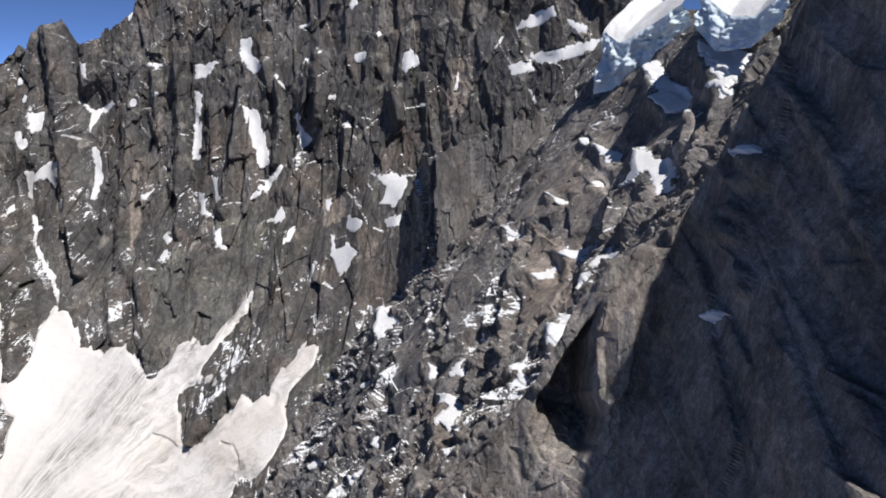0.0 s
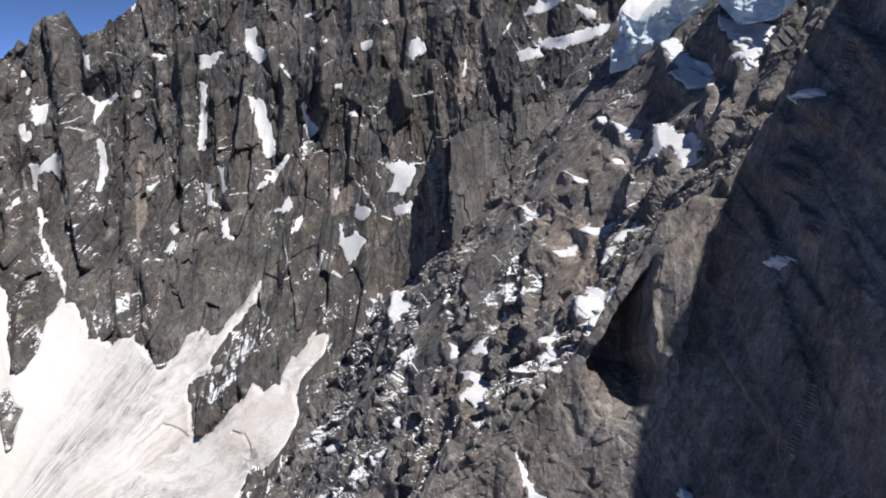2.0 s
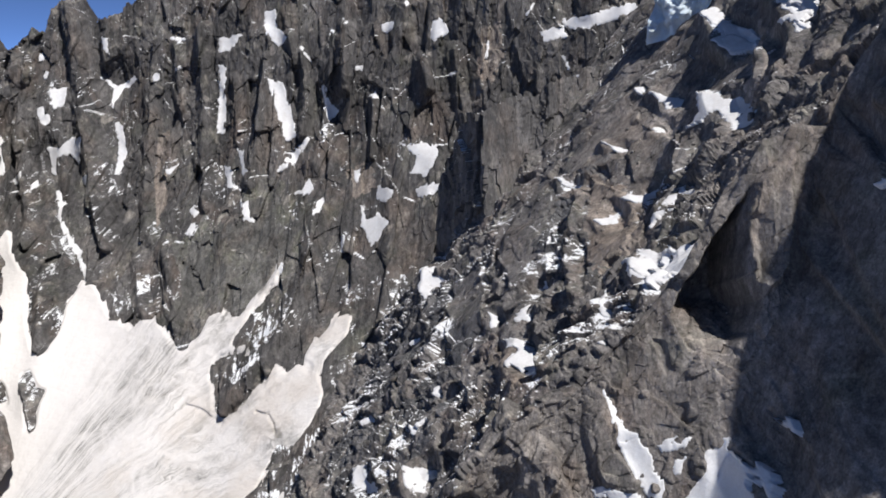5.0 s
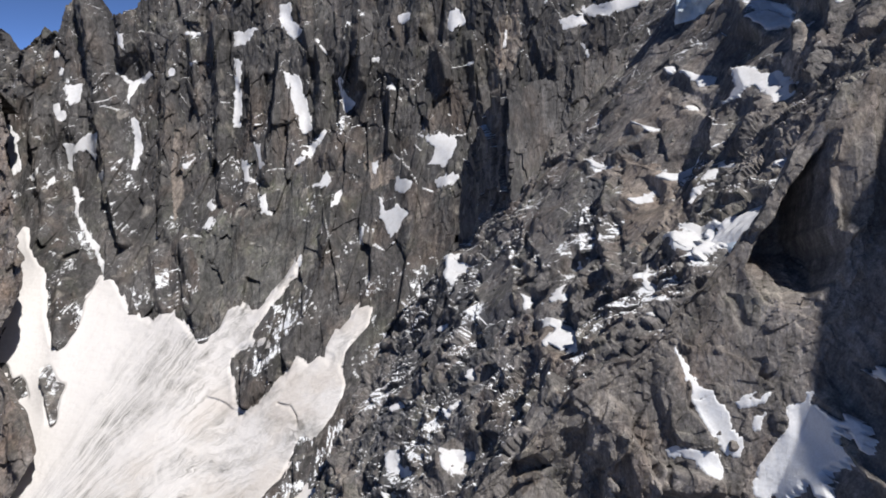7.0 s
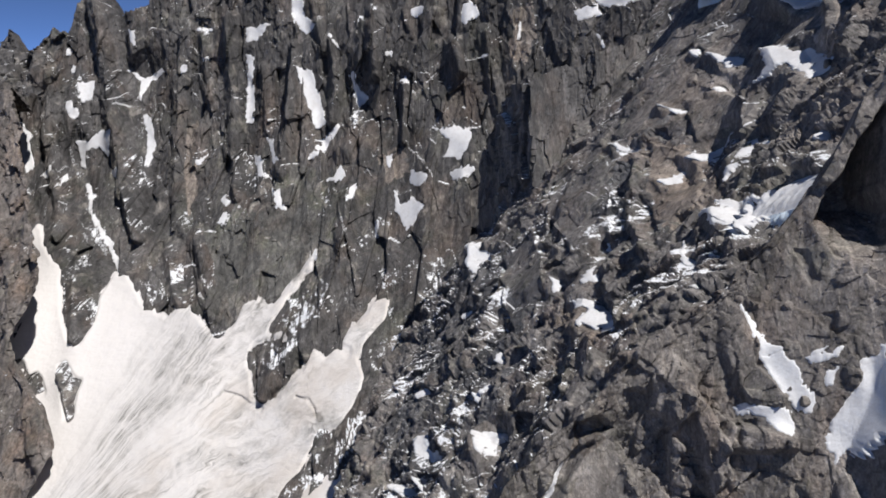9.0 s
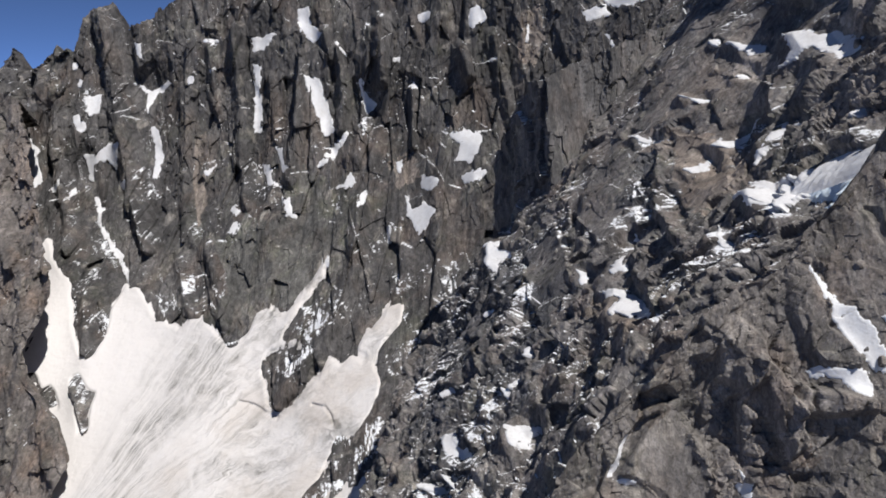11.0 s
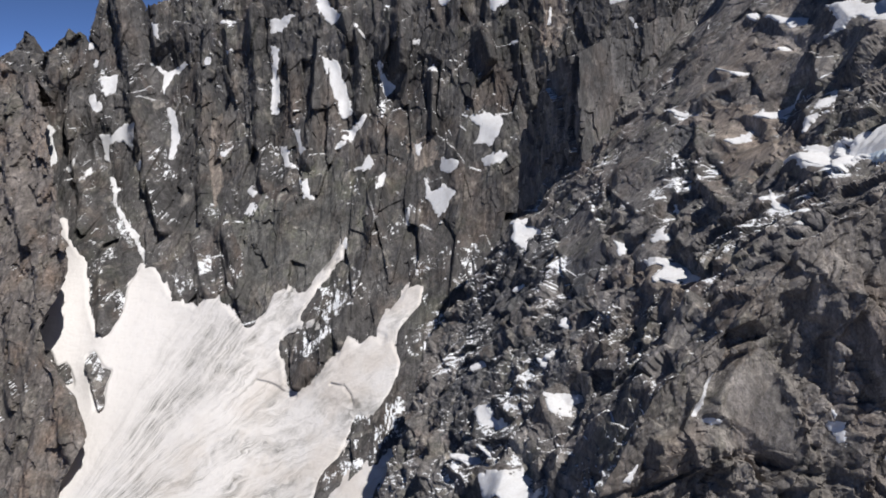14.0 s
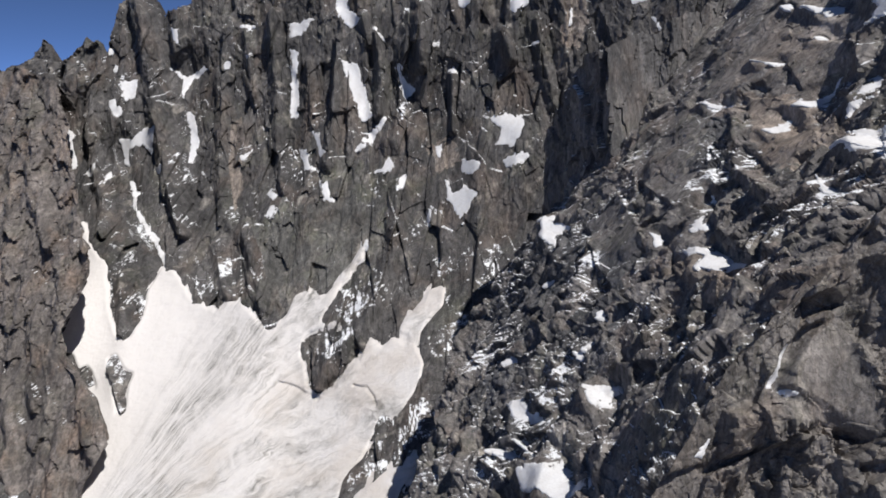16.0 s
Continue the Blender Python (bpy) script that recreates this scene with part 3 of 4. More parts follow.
def snow_field(sheet, outline, label="white old snow lying in a rock hollow"):
    """Old snow with a given outline, ragged at its edge, bedded into the rock."""
    unit = 0.4 if sheet is near else 1.0
    win, r = sheet.area(outline, 14 * unit)
    S, H = sheet.S[win] * sheet.squash, sheet.H[win]
    span = max(float(r.max()), unit)
    even = blur(sheet.d[win], max(2, int((0.5 * span + 2 * unit) / sheet.steps[1])))
    proud = np.clip((sheet.d[win] - even) / (2.5 * unit), -1, 1.5)
    r = r - 0.3 * unit + min(2.6 * unit, 0.6 * span) * (1.3 * fbm(S / (5 * unit), H / (9 * unit), 5, 5, 0.7) - 0.6 * proud)
    mask = r > 0
    if mask.sum() < 3:
        return
    if sheet is slope:      # snow lies flatter than the mountainside
        sc, hc = np.mean([p[0] for p in outline]), np.mean([p[1] for p in outline])
        even = even + np.clip(0.3 * (sheet.S[win] - sc) - 0.5 * (sheet.H[win] - hc), -5, 5)
    bed = fade(np.clip(1 + r / ((9 if sheet is slope else 3) * unit), 0, 1))
    bumps = 0.3 if sheet is near else 0.6
    sheet.d[win] += bed * (0.85 * (even - sheet.d[win]) - 0.35 * bumps)
    lift = bumps * np.clip(r / (2 * unit), 0, 1) ** 0.5
    PATCHES.append((sheet, win, mask, even + lift, label))


def zone(sheet, outline, name):
    """A stretch of rock of another colour, as a part of the side with a ragged edge."""
    win, r = sheet.area(outline, 12)
    S, H = sheet.S[win] * sheet.squash, sheet.H[win]
    unit = 0.4 if sheet is near else 1.0
    wide = max(float(r.max()), 4 * unit)
    on = r + 0.5 * wide * fbm(S / (16 * unit), H / (30 * unit), 6, 4, 0.65) + 0.3 * wide * blocks(S / (7 * unit), H / (12 * unit), 3, 0.5) > 0
    sheet.pieces.append(name)
    sheet.part[win][one_piece(on & (sheet.part[win] == 0), r)] = len(sheet.pieces)


def smooth_area(sheet, outline, keep=0.15, lift=0.0, soft=3.0):
    """A massive slab: the breakage inside the outline is evened out, and the slab stands proud by lift."""
    win, r = sheet.area(outline, 4)
    r = r + 0.8 * fbm(sheet.S[win] / 5, sheet.H[win] / 5, 7, 3)
    a = np.clip(r / soft, 0, 1) * (1 - keep)
    even = blur(sheet.d[win], max(4, int(8 / sheet.steps[1])))
    sheet.d[win] += a * (even - sheet.d[win]) + lift * np.clip(r / (0.4 * soft), 0, 1)


def lay_snow():
    for sheet, win, mask, top, label in PATCHES:
        g = np.pad(mask, 1)
        grown = g[1:-1, 1:-1] | g[2:, 1:-1] | g[:-2, 1:-1] | g[1:-1, 2:] | g[1:-1, :-2]
        me = grid_mesh("snow_patch", sheet.place(sheet.S[win], sheet.H[win], np.maximum(top, sheet.d[win] + 0.25) * mask + (sheet.d[win] - 0.4) * ~mask), grown[:-1, :-1] & grown[1:, 1:])
        me.materials.append(SNOW_NEAR if sheet is near else SNOW)
        me.shade_smooth()
        tagged(new("snow_patch", me), label, "snow patch", "snow patches on the rock")


def ice_field(outline, k=1):
    """Glacier ice with a given outline; k: which part of the glacier it is."""
    win, r = far_wall.area(outline)
    on = r + 6 * fbm(far_wall.S[win] / 12, far_wall.H[win] / 16, 1, 6, 0.72) > 0
    GLACIER[win] |= on
    ICE_PART[win] = np.where(on, k, ICE_PART[win])


def island(outline):
    """Rock that stands out of the ice."""
    win, r = far_wall.area(outline)
    GLACIER[win] &= r + 2.5 * fbm(far_wall.S[win] / 7, far_wall.H[win] / 7, 2, 4) < 0


def crevasse(sheet, line):
    win, r = sheet.reach(line, 2.0)
    CUT[win] = np.maximum(CUT[win], np.clip(1.6 - r - 0.4 * fbm(sheet.S[win] / 9, sheet.H[win] / 9, 2, 3), 0, 1))


GLACIER, CUT = np.zeros(far_wall.S.shape, bool), np.zeros(far_wall.S.shape)
ICE_PART = np.zeros(far_wall.S.shape, np.int32)
ice_field([(-776, 154), (-772, 166), (-738, 129), (-698, 111), (-683, 103), (-681, 86), (-675, 71), (-653, 49), (-635, 23), (-611, 18), (-592, -7), (-560, -69), (-569, -146), (-688, -151), (-645, -121), (-643, -108), (-642, -92), (-649, -75), (-663, -51), (-682, -32), (-700, -22), (-720, -6), (-711, -26), (-739, -13), (-761, -14), (-782, -6), (-784, 8), (-777, 21), (-781, 44), (-785, 70), (-785, 83), (-794, 113)], k=2)
ice_field([(-611, 18), (-606, 33), (-604, 44), (-607, 60), (-609, 75), (-601, 94), (-580, 95), (-562, 85), (-536, 63), (-511, 54), (-490, 48), (-479, 52), (-479, -35), (-499, -141), (-588, -146), (-591, -70)], k=1)
ice_field([(-490, 48), (-474, 63), (-455, 63), (-438, 54), (-419, 38), (-402, 36), (-387, 47), (-372, 73), (-356, 79), (-339, 73), (-329, 76), (-332, 50), (-335, 33), (-355, 26), (-357, 14), (-345, -2), (-337, -23), (-323, -27), (-301, -18), (-290, -2), (-275, 12), (-258, 35), (-240, 31), (-232, 38), (-201, 36), (-188, 21), (-192, 8), (-205, -10), (-221, -26), (-237, -31), (-246, -47), (-257, -62), (-271, -76), (-284, -94), (-297, -117), (-535, -145), (-511, -64)], k=5)
ice_field([(-343, 50), (-329, 76), (-312, 96), (-297, 116), (-276, 140), (-280, 118), (-295, 101), (-309, 84), (-315, 69), (-325, 56), (-332, 39)], k=3)
ice_field([(-227, 43), (-213, 60), (-195, 77), (-180, 92), (-161, 96), (-168, 73), (-190, 52), (-200, 36), (-215, 28)], k=4)
ice_field([(-180, -45), (-192, -56), (-206, -72), (-226, -99), (-299, -109), (-270, -92), (-255, -80), (-224, -63), (-199, -51)], k=5)
ice_field([(-337, 41), (-322, 47), (-303, 47), (-299, 44), (-319, 42), (-334, 38)], k=3)
ice_field([(-775, 150), (-700, 112), (-660, 60), (-640, 20), (-640, -40), (-760, -40), (-800, 60)], k=2)
island([(-636, -4), (-622, -1), (-601, -17), (-589, -19), (-591, -35), (-583, -55), (-595, -57), (-611, -27)])
island([(-696, 1), (-687, 0), (-673, -18), (-663, -12), (-639, -37), (-656, -39), (-676, -24)])
island([(-241, -26), (-234, -26), (-235, -30), (-241, -31)])
crevasse(far_wall, [(-380, -18, 1.1), (-359, -21, 1.5), (-342, -26, 1.8), (-322, -28, 1.4)])
crevasse(far_wall, [(-277, -10, 0.7), (-259, -9, 1.0), (-249, -15, 1.0), (-245, -21, 0.7)])
crevasse(far_wall, [(-225, 41, 3.6), (-214, 39, 4.2)])

near_ice = np.clip(blur(GLACIER.astype(float), 5), 0, 1)
low = blur(far_wall.d, 25)
far_wall.d = far_wall.d * (1 - near_ice * 0.85) + (low - 6) * near_ice * 0.85
slab(far_wall, [(-491, 97, 13.1), (-477, 70, 8.5)])
slab(far_wall, [(-534, 95, 7.2), (-514, 69, 6.9)])
slab(far_wall, [(-650, 78, 12.2), (-628, 45, 11.8)])

# gullies and ribs that shape the rock
gully(far_wall, [(-311, 394, 12.2), (-301, 356, 12.0), (-289, 316, 9.0), (-278, 282, 7.1)])
gully(far_wall, [(-228, 396, 6.3), (-222, 361, 8.0), (-213, 343, 6.2)])
gully(far_wall, [(-318, 495, 9.7), (-307, 464, 11.5)])
gully(far_wall, [(-414, 426, 7.9), (-413, 379, 4.4), (-406, 315, 4.3)])
gully(far_wall, [(-617, 394, 7.5), (-602, 321, 7.3), (-591, 283, 10.2), (-582, 229, 6.0)])
gully(far_wall, [(-721, 291, 9.7), (-715, 258, 7.4), (-690, 212, 5.2), (-661, 169, 6.0), (-634, 137, 8.7), (-607, 100, 4.7)])
gully(far_wall, [(-859, 359, 5.8), (-837, 299, 10.2), (-825, 241, 8.8), (-792, 195, 5.4), (-760, 153, 7.2), (-738, 121, 12.1)])
gully(far_wall, [(-251, 306, 6.2), (-287, 269, 7.9), (-313, 236, 6.1)])
gully(far_wall, [(-263, 137, 5.6), (-297, 99, 6.3), (-325, 64, 6.2), (-343, 36, 7.6)])
gully(far_wall, [(-195, 177, 3.6), (-184, 150, 3.5)])
gully(far_wall, [(-528, 291, 6.0), (-507, 171, 6.5)])
gully(far_wall, [(18, 442, 5.8), (20, 395, 4.9)])
gully(slope, [(-49, 21, 2.3), (-56, 2, 3.7), (-55, -15, 3.3), (-37, -31, 2.3)])
gully(slope, [(224, 12, 9.5), (361, 62, 9.8), (194, -18, 7.0)])
gully(slope, [(107, 120, 3.0), (155, 185, 3.2), (197, 223, 2.9)])
gully(slope, [(37, -119, 3.9), (106, -101, 3.3)])
gully(slope, [(-121, 115, 2.5), (-121, 95, 4.2), (-121, 78, 3.1)])
gully(slope, [(-151, -101, 3.1), (-151, -82, 2.2), (-146, -50, 1.9)])
gully(slope, [(-148, -4, 3.1), (-136, -14, 2.6)])
rib_line(far_wall, [(-706, 534, 19.5), (-686, 472, 20.1), (-657, 332, 18.1), (-617, 220, 15.0), (-576, 146, 9.5)], h=35)
rib_line(far_wall, [(-629, 508, 12.2), (-633, 439, 10.8)], h=19)
rib_line(far_wall, [(-447, 490, 9.2), (-440, 371, 12.8), (-433, 271, 12.3), (-413, 212, 10.0)], h=26)
rib_line(far_wall, [(-386, 406, 7.8), (-376, 305, 8.4)], h=18)
rib_line(far_wall, [(-333, 439, 6.7), (-335, 340, 9.3), (-342, 245, 9.8)], h=22)
rib_line(far_wall, [(-268, 443, 6.5), (-259, 363, 10.0), (-265, 320, 8.9)], h=22)
rib_line(far_wall, [(-195, 481, 11.9), (-197, 386, 9.8)], h=27)
rib_line(far_wall, [(-148, 370, 5.6), (-150, 288, 5.8)], h=21)
rib_line(far_wall, [(-540, 385, 13.4), (-536, 237, 12.7), (-505, 163, 12.0)], h=19)
rib_line(far_wall, [(-781, 446, 11.5), (-783, 288, 13.3), (-718, 153, 11.2)], h=21)
rib_line(far_wall, [(-75, 427, 11.1), (-65, 385, 7.5)], h=22)
rib_line(far_wall, [(-467, 148, 12.5), (-440, 99, 12.8), (-419, 61, 9.8)], h=19)
rib_line(far_wall, [(-516, 132, 11.8), (-493, 90, 11.3), (-477, 70, 8.5)], h=16)
rib_line(far_wall, [(-230, 206, 12.4), (-234, 128, 11.7), (-266, 59, 16.4), (-307, 18, 16.1), (-322, -13, 8.6)], h=32)
rib_line(far_wall, [(-656, 92, 12.4), (-632, 51, 13.7), (-623, 26, 8.9)], h=26)
rib_line(far_wall, [(-625, -9, 6.1), (-604, -35, 5.9), (-586, -53, 3.3)], h=14)
rib_line(far_wall, [(-213, 465, 10.1), (-241, 277, 14.7)], h=16)
rib_line(far_wall, [(-27, 439, 10.1), (-10, 319, 7.9)], h=19)
rib_line(far_wall, [(-289, 472, 7.6), (-280, 426, 5.6)], h=19)
rib_line(far_wall, [(-499, 460, 11.4), (-486, 364, 10.0)], h=16)
rib_line(slope, [(111, 221, 6.2), (101, 161, 6.5), (149, 124, 6.3), (164, 77, 6.8), (100, 26, 5.2)], h=4)
rib_line(slope, [(73, -40, 5.9), (23, -77, 6.3), (17, -106, 6.2)], h=7)
rib_line(slope, [(56, -98, 4.4), (15, -127, 3.8)], h=6)
rib_line(slope, [(9, 87, 3.8), (-45, 41, 5.0), (-106, 24, 3.4)], h=6)
rib_line(slope, [(106, 67, 4.8), (14, -1, 4.2)], h=5)
rib_line(slope, [(-46, 152, 3.7), (-83, 123, 3.8)], h=6)
rib_line(slope, [(133, -172, 6.0), (105, -210, 5.8), (66, -232, 4.6)], h=6)
rib_line(slope, [(26, -212, 5.2), (-11, -233, 4.1)], h=7)
rib_line(slope, [(-80, -55, 3.2), (-105, -81, 2.7)], h=4)
rib_line(slope, [(-120, -43, 2.3), (-142, -67, 1.9)], h=4)
rib_line(slope, [(-174, 3, 4.5), (-171, -26, 4.4), (-173, -55, 3.5)], h=6)
rib_line(slope, [(-106, 158, 4.5), (-114, 129, 3.6), (-144, 71, 2.6)], h=4)
rib_line(slope, [(-86, -158, 6.0), (-146, -142, 5.4)], h=4)
rib_line(slope, [(-95, 195, 3.3), (-73, 218, 2.7)], h=5)
rib_line(slope, [(-77, 259, 4.0), (-124, 204, 3.2), (-134, 175, 2.4)], h=6)
rib_line(rib, [(-815, 339, 13.3), (-780, 228, 14.3), (-722, 152, 10.7)], h=14)
rib_line(rib, [(-837, 253, 12.0), (-795, 134, 11.2)], h=14)
rib_line(rib, [(-670, 119, 8.5), (-684, 63, 8.4)], h=10)
rib_line(rib, [(-725, 60, 13.0), (-697, -28, 12.4)], h=14)
rib_line(rib, [(-610, -29, 9.3), (-589, -72, 7.5)], h=10)
rib_line(rib, [(-737, -33, 8.5), (-705, -123, 10.7)], h=14)
rib_line(rib, [(-639, -56, 7.9), (-640, -118, 9.3)], h=12)


pillar(near, [(47.2, 343.4), (45.0, 338.7), (43.8, 333.2), (44.3, 318.3), (46.4, 313.3), (53.0, 321.1), (55.8, 333.4), (57.3, 348.3), (61.5, 360.4)], h=4, bevel=1.2)
# Hollow added to darken the triangle of shade on the flat face by the pillar.
pillar(near, [(47.1, 342.8), (43.9, 337.7), (36.8, 327.5), (29.1, 314.3), (25.6, 305.2), (29.9, 295.9), (38.7, 297.1), (44.0, 304.3), (46.2, 312.6), (44.1, 318.3), (43.7, 333.2)], h=-24, bevel=0.8)
pillar(near, [(33.8, 314.5), (27.7, 305.2), (28.0, 299.2), (32.6, 295.8), (34.6, 302.9)], h=2, bevel=1.5)
pillar(near, [(2.1, 284.0), (6.2, 282.3), (10.4, 271.3), (9.7, 266.4), (14.0, 259.2), (13.2, 255.2), (3.9, 255.3), (-0.5, 267.0)], h=3, bevel=1.5)
pillar(near, [(20.7, 298.4), (24.1, 298.2), (25.2, 292.8), (26.0, 290.3), (24.0, 288.3), (21.7, 292.7)], h=-5, bevel=1.0)
pillar(near, [(-30.5, 240.4), (-40.6, 231.1), (-47.2, 220.5), (-37.2, 214.0), (-25.2, 206.7), (-17.6, 209.0), (-20.7, 223.4), (-24.1, 233.7)], h=5, bevel=2.5)
pillar(near, [(-62.3, 213.9), (-56.3, 216.8), (-42.9, 216.6), (-38.2, 210.9), (-41.5, 203.4), (-62.8, 198.7)], h=6, bevel=2.0)
pillar(near, [(-14.9, 267.2), (-15.3, 259.5), (-20.0, 253.9), (-26.8, 255.9)], h=4, bevel=2.0)
pillar(near, [(-9.9, 250.4), (-5.8, 255.3), (-2.0, 247.2), (0.5, 236.3), (-4.4, 229.5), (-7.9, 236.9)], h=5, bevel=1.5)
pillar(near, [(-40.3, 245.8), (-33.3, 248.1), (-28.7, 243.6), (-34.1, 241.7), (-39.3, 238.9)], h=-4, bevel=1.2)
pillar(near, [(-44.5, 232.7), (-38.6, 238.9), (-34.0, 239.1), (-43.3, 226.5), (-48.1, 218.9), (-50.5, 219.7)], h=-4, bevel=1.0)
pillar(near, [(-31.0, 200.7), (-35.7, 209.1), (-24.2, 207.3), (-17.6, 207.4), (-18.8, 205.1)], h=4, bevel=1.2)
pillar(near, [(-15.6, 252.4), (-9.4, 257.9), (-7.6, 253.9), (-12.1, 243.0), (-14.7, 244.7)], h=4, bevel=1.2)
pillar(near, [(-18.4, 259.4), (-12.8, 268.3), (-7.1, 261.8), (-5.3, 252.9), (-12.5, 245.7), (-19.9, 248.4)], h=4, bevel=1.5)
pillar(near, [(-4.0, 240.3), (-1.2, 250.9), (15.4, 249.6), (15.9, 245.4)], h=5, bevel=1.5)
smooth_area(near, [(-31.1, 237.0), (-43.1, 221.1), (-29.8, 211.4), (-20.6, 210.3), (-24.0, 225.2)], keep=0.2)
smooth_area(near, [(23.4, 306.2), (8.3, 284.7), (11.6, 270.2), (23.9, 273.6), (27.8, 281.9), (27.3, 296.1)], keep=0.3)
smooth_area(near, [(47.4, 342.3), (44.6, 334.7), (45.3, 315.5), (53.0, 321.8), (56.6, 348.3), (62.0, 360.4)], keep=0.35)
smooth_area(near, [(-37.4, 238.5), (-45.0, 223.8), (-45.6, 211.2), (-33.8, 207.1), (-22.2, 210.4), (-22.2, 223.6), (-26.0, 234.7)], keep=0.3)
smooth_area(near, [(-38.9, 237.7), (-45.3, 220.8), (-35.9, 214.4), (-26.2, 219.4), (-26.0, 232.3), (-30.7, 240.7)], keep=0.35)
pillar(near, [(73.5, 365.5), (75.9, 371.5), (78.8, 376.0), (78.9, 373.8), (79.7, 373.1), (78.0, 370.5), (77.6, 366.0), (75.7, 363.6), (76.9, 359.1), (75.7, 354.1), (74.0, 351.7), (74.5, 355.6), (75.8, 361.4)], h=5, bevel=0.6)
pillar(near, [(81.4, 386.9), (85.6, 389.5), (86.9, 388.3), (84.1, 381.4), (79.9, 377.2), (79.8, 380.4)], h=4, bevel=0.6)
pillar(near, [(76.9, 347.1), (78.3, 348.1), (77.9, 345.4), (76.3, 343.6), (74.5, 342.2)], h=1.5, bevel=0.6)
pillar(near, [(84.1, 362.4), (85.7, 366.4), (88.5, 369.5), (89.1, 369.7), (84.4, 361.5), (83.2, 359.1)], h=2, bevel=0.5)
pillar(near, [(87.6, 373.1), (91.5, 379.6), (93.2, 387.7), (93.6, 381.6), (92.8, 376.1), (90.5, 369.2), (87.9, 369.2), (87.4, 371.0)], h=2, bevel=0.6)
smooth_area(slope, [(101, 104), (79, 141), (62, 176), (11, 147), (22, 119), (57, 99)], keep=0.2)
smooth_area(slope, [(143, 69), (124, 94), (34, 89), (18, 64), (-39, 26), (-23, 1), (87, 20)], keep=0.2, lift=2)
smooth_area(slope, [(9, 135), (-3, 159), (-61, 146), (-46, 128), (-28, 113)], keep=0.2, lift=3)
smooth_area(slope, [(-47, 155), (-61, 161), (-80, 138), (-80, 119), (-80, 121)], keep=0.2, lift=3)
smooth_area(slope, [(112, -30), (78, 3), (-20, -26), (-9, -65), (32, -56)], keep=0.2, lift=3)
smooth_area(slope, [(24, 105), (-39, 103), (-102, 69), (-93, 39), (-28, 60)], keep=0.25, lift=2)
smooth_area(slope, [(-225, -45), (-252, -23), (-267, -31), (-258, -46), (-246, -53)], keep=0.25, lift=2)

snow_field(near, [(5.9, 283.8), (7.7, 279.9), (11.4, 273.7), (14.7, 270.9), (13.5, 269.6), (10.1, 267.4), (8.8, 272.5), (6.7, 278.1)])
snow_field(near, [(10.1, 267.8), (14.7, 270.9), (19.1, 265.9), (19.0, 263.0), (21.5, 259.3), (19.0, 254.3), (15.0, 257.8), (12.1, 263.3)])
snow_field(near, [(3.1, 254.5), (12.6, 256.5), (14.9, 255.6), (15.2, 251.3), (14.0, 249.0), (7.0, 252.6)])
snow_field(near, [(38.6, 277.8), (36.5, 273.7), (40.8, 273.6), (39.6, 269.3), (35.0, 261.9), (33.3, 255.4), (23.1, 243.9), (22.1, 249.3), (27.1, 259.6), (30.8, 267.9), (28.9, 268.4), (33.7, 273.2)])
snow_field(near, [(19.3, 269.6), (25.3, 273.6), (26.1, 275.2), (24.7, 271.9), (28.8, 274.7), (26.1, 270.5), (20.6, 267.6)])
snow_field(near, [(44.1, 285.3), (46.2, 288.1), (47.1, 287.6), (46.9, 285.3), (44.7, 284.3)])
snow_field(near, [(22.8, 266.1), (26.5, 268.5), (25.1, 263.9), (23.2, 262.7)])
snow_field(near, [(81.9, 388.0), (85.4, 389.8), (86.5, 388.6), (85.9, 387.3), (82.3, 386.3)])
snow_field(near, [(62.3, 318.4), (62.9, 322.5), (63.1, 321.3), (61.8, 318.7)])
snow_field(near, [(74.7, 342.8), (76.7, 344.4), (76.6, 343.9), (74.6, 342.2)])
snow_field(near, [(66.9, 343.5), (71.4, 349.0), (71.7, 348.5), (69.5, 345.2)])
snow_field(near, [(-14.8, 225.5), (-13.6, 224.6), (-12.1, 220.6), (-13.4, 214.7), (-15.3, 219.3)])
snow_field(near, [(-51.5, 219.3), (-46.4, 229.7), (-43.7, 233.0), (-46.7, 224.4), (-49.1, 220.1)])
snow_field(near, [(-49.1, 219.2), (-42.8, 219.4), (-41.6, 217.5), (-45.5, 217.0)])
snow_field(near, [(1.7, 253.9), (5.6, 254.9), (5.3, 252.4), (2.6, 252.1)])
snow_field(near, [(-3.7, 216.7), (1.8, 220.1), (-0.3, 212.8), (-5.2, 211.2)])
snow_field(near, [(-71.0, 199.9), (-64.5, 206.3), (-67.9, 198.8)])
snow_field(far_wall, [(-323, 402), (-301, 397), (-290, 365), (-277, 313), (-293, 307), (-310, 348)])
snow_field(far_wall, [(-337, 513), (-317, 516), (-314, 485), (-288, 470), (-311, 456), (-333, 476)])
snow_field(far_wall, [(-238, 395), (-229, 395), (-225, 366), (-208, 353), (-223, 336), (-233, 364)])
snow_field(far_wall, [(-424, 475), (-377, 471), (-398, 454), (-420, 448)])
snow_field(far_wall, [(-419, 428), (-402, 426), (-405, 386), (-404, 318), (-417, 317), (-415, 386)])
snow_field(far_wall, [(-648, 412), (-632, 404), (-622, 397), (-589, 416), (-581, 408), (-617, 386), (-622, 380), (-617, 360), (-626, 360), (-629, 392)])
snow_field(far_wall, [(-612, 335), (-593, 329), (-582, 287), (-589, 247), (-596, 249), (-599, 296)])
snow_field(far_wall, [(-737, 394), (-704, 393), (-704, 363), (-719, 356)])
snow_field(far_wall, [(-752, 359), (-734, 364), (-723, 340), (-732, 329)])
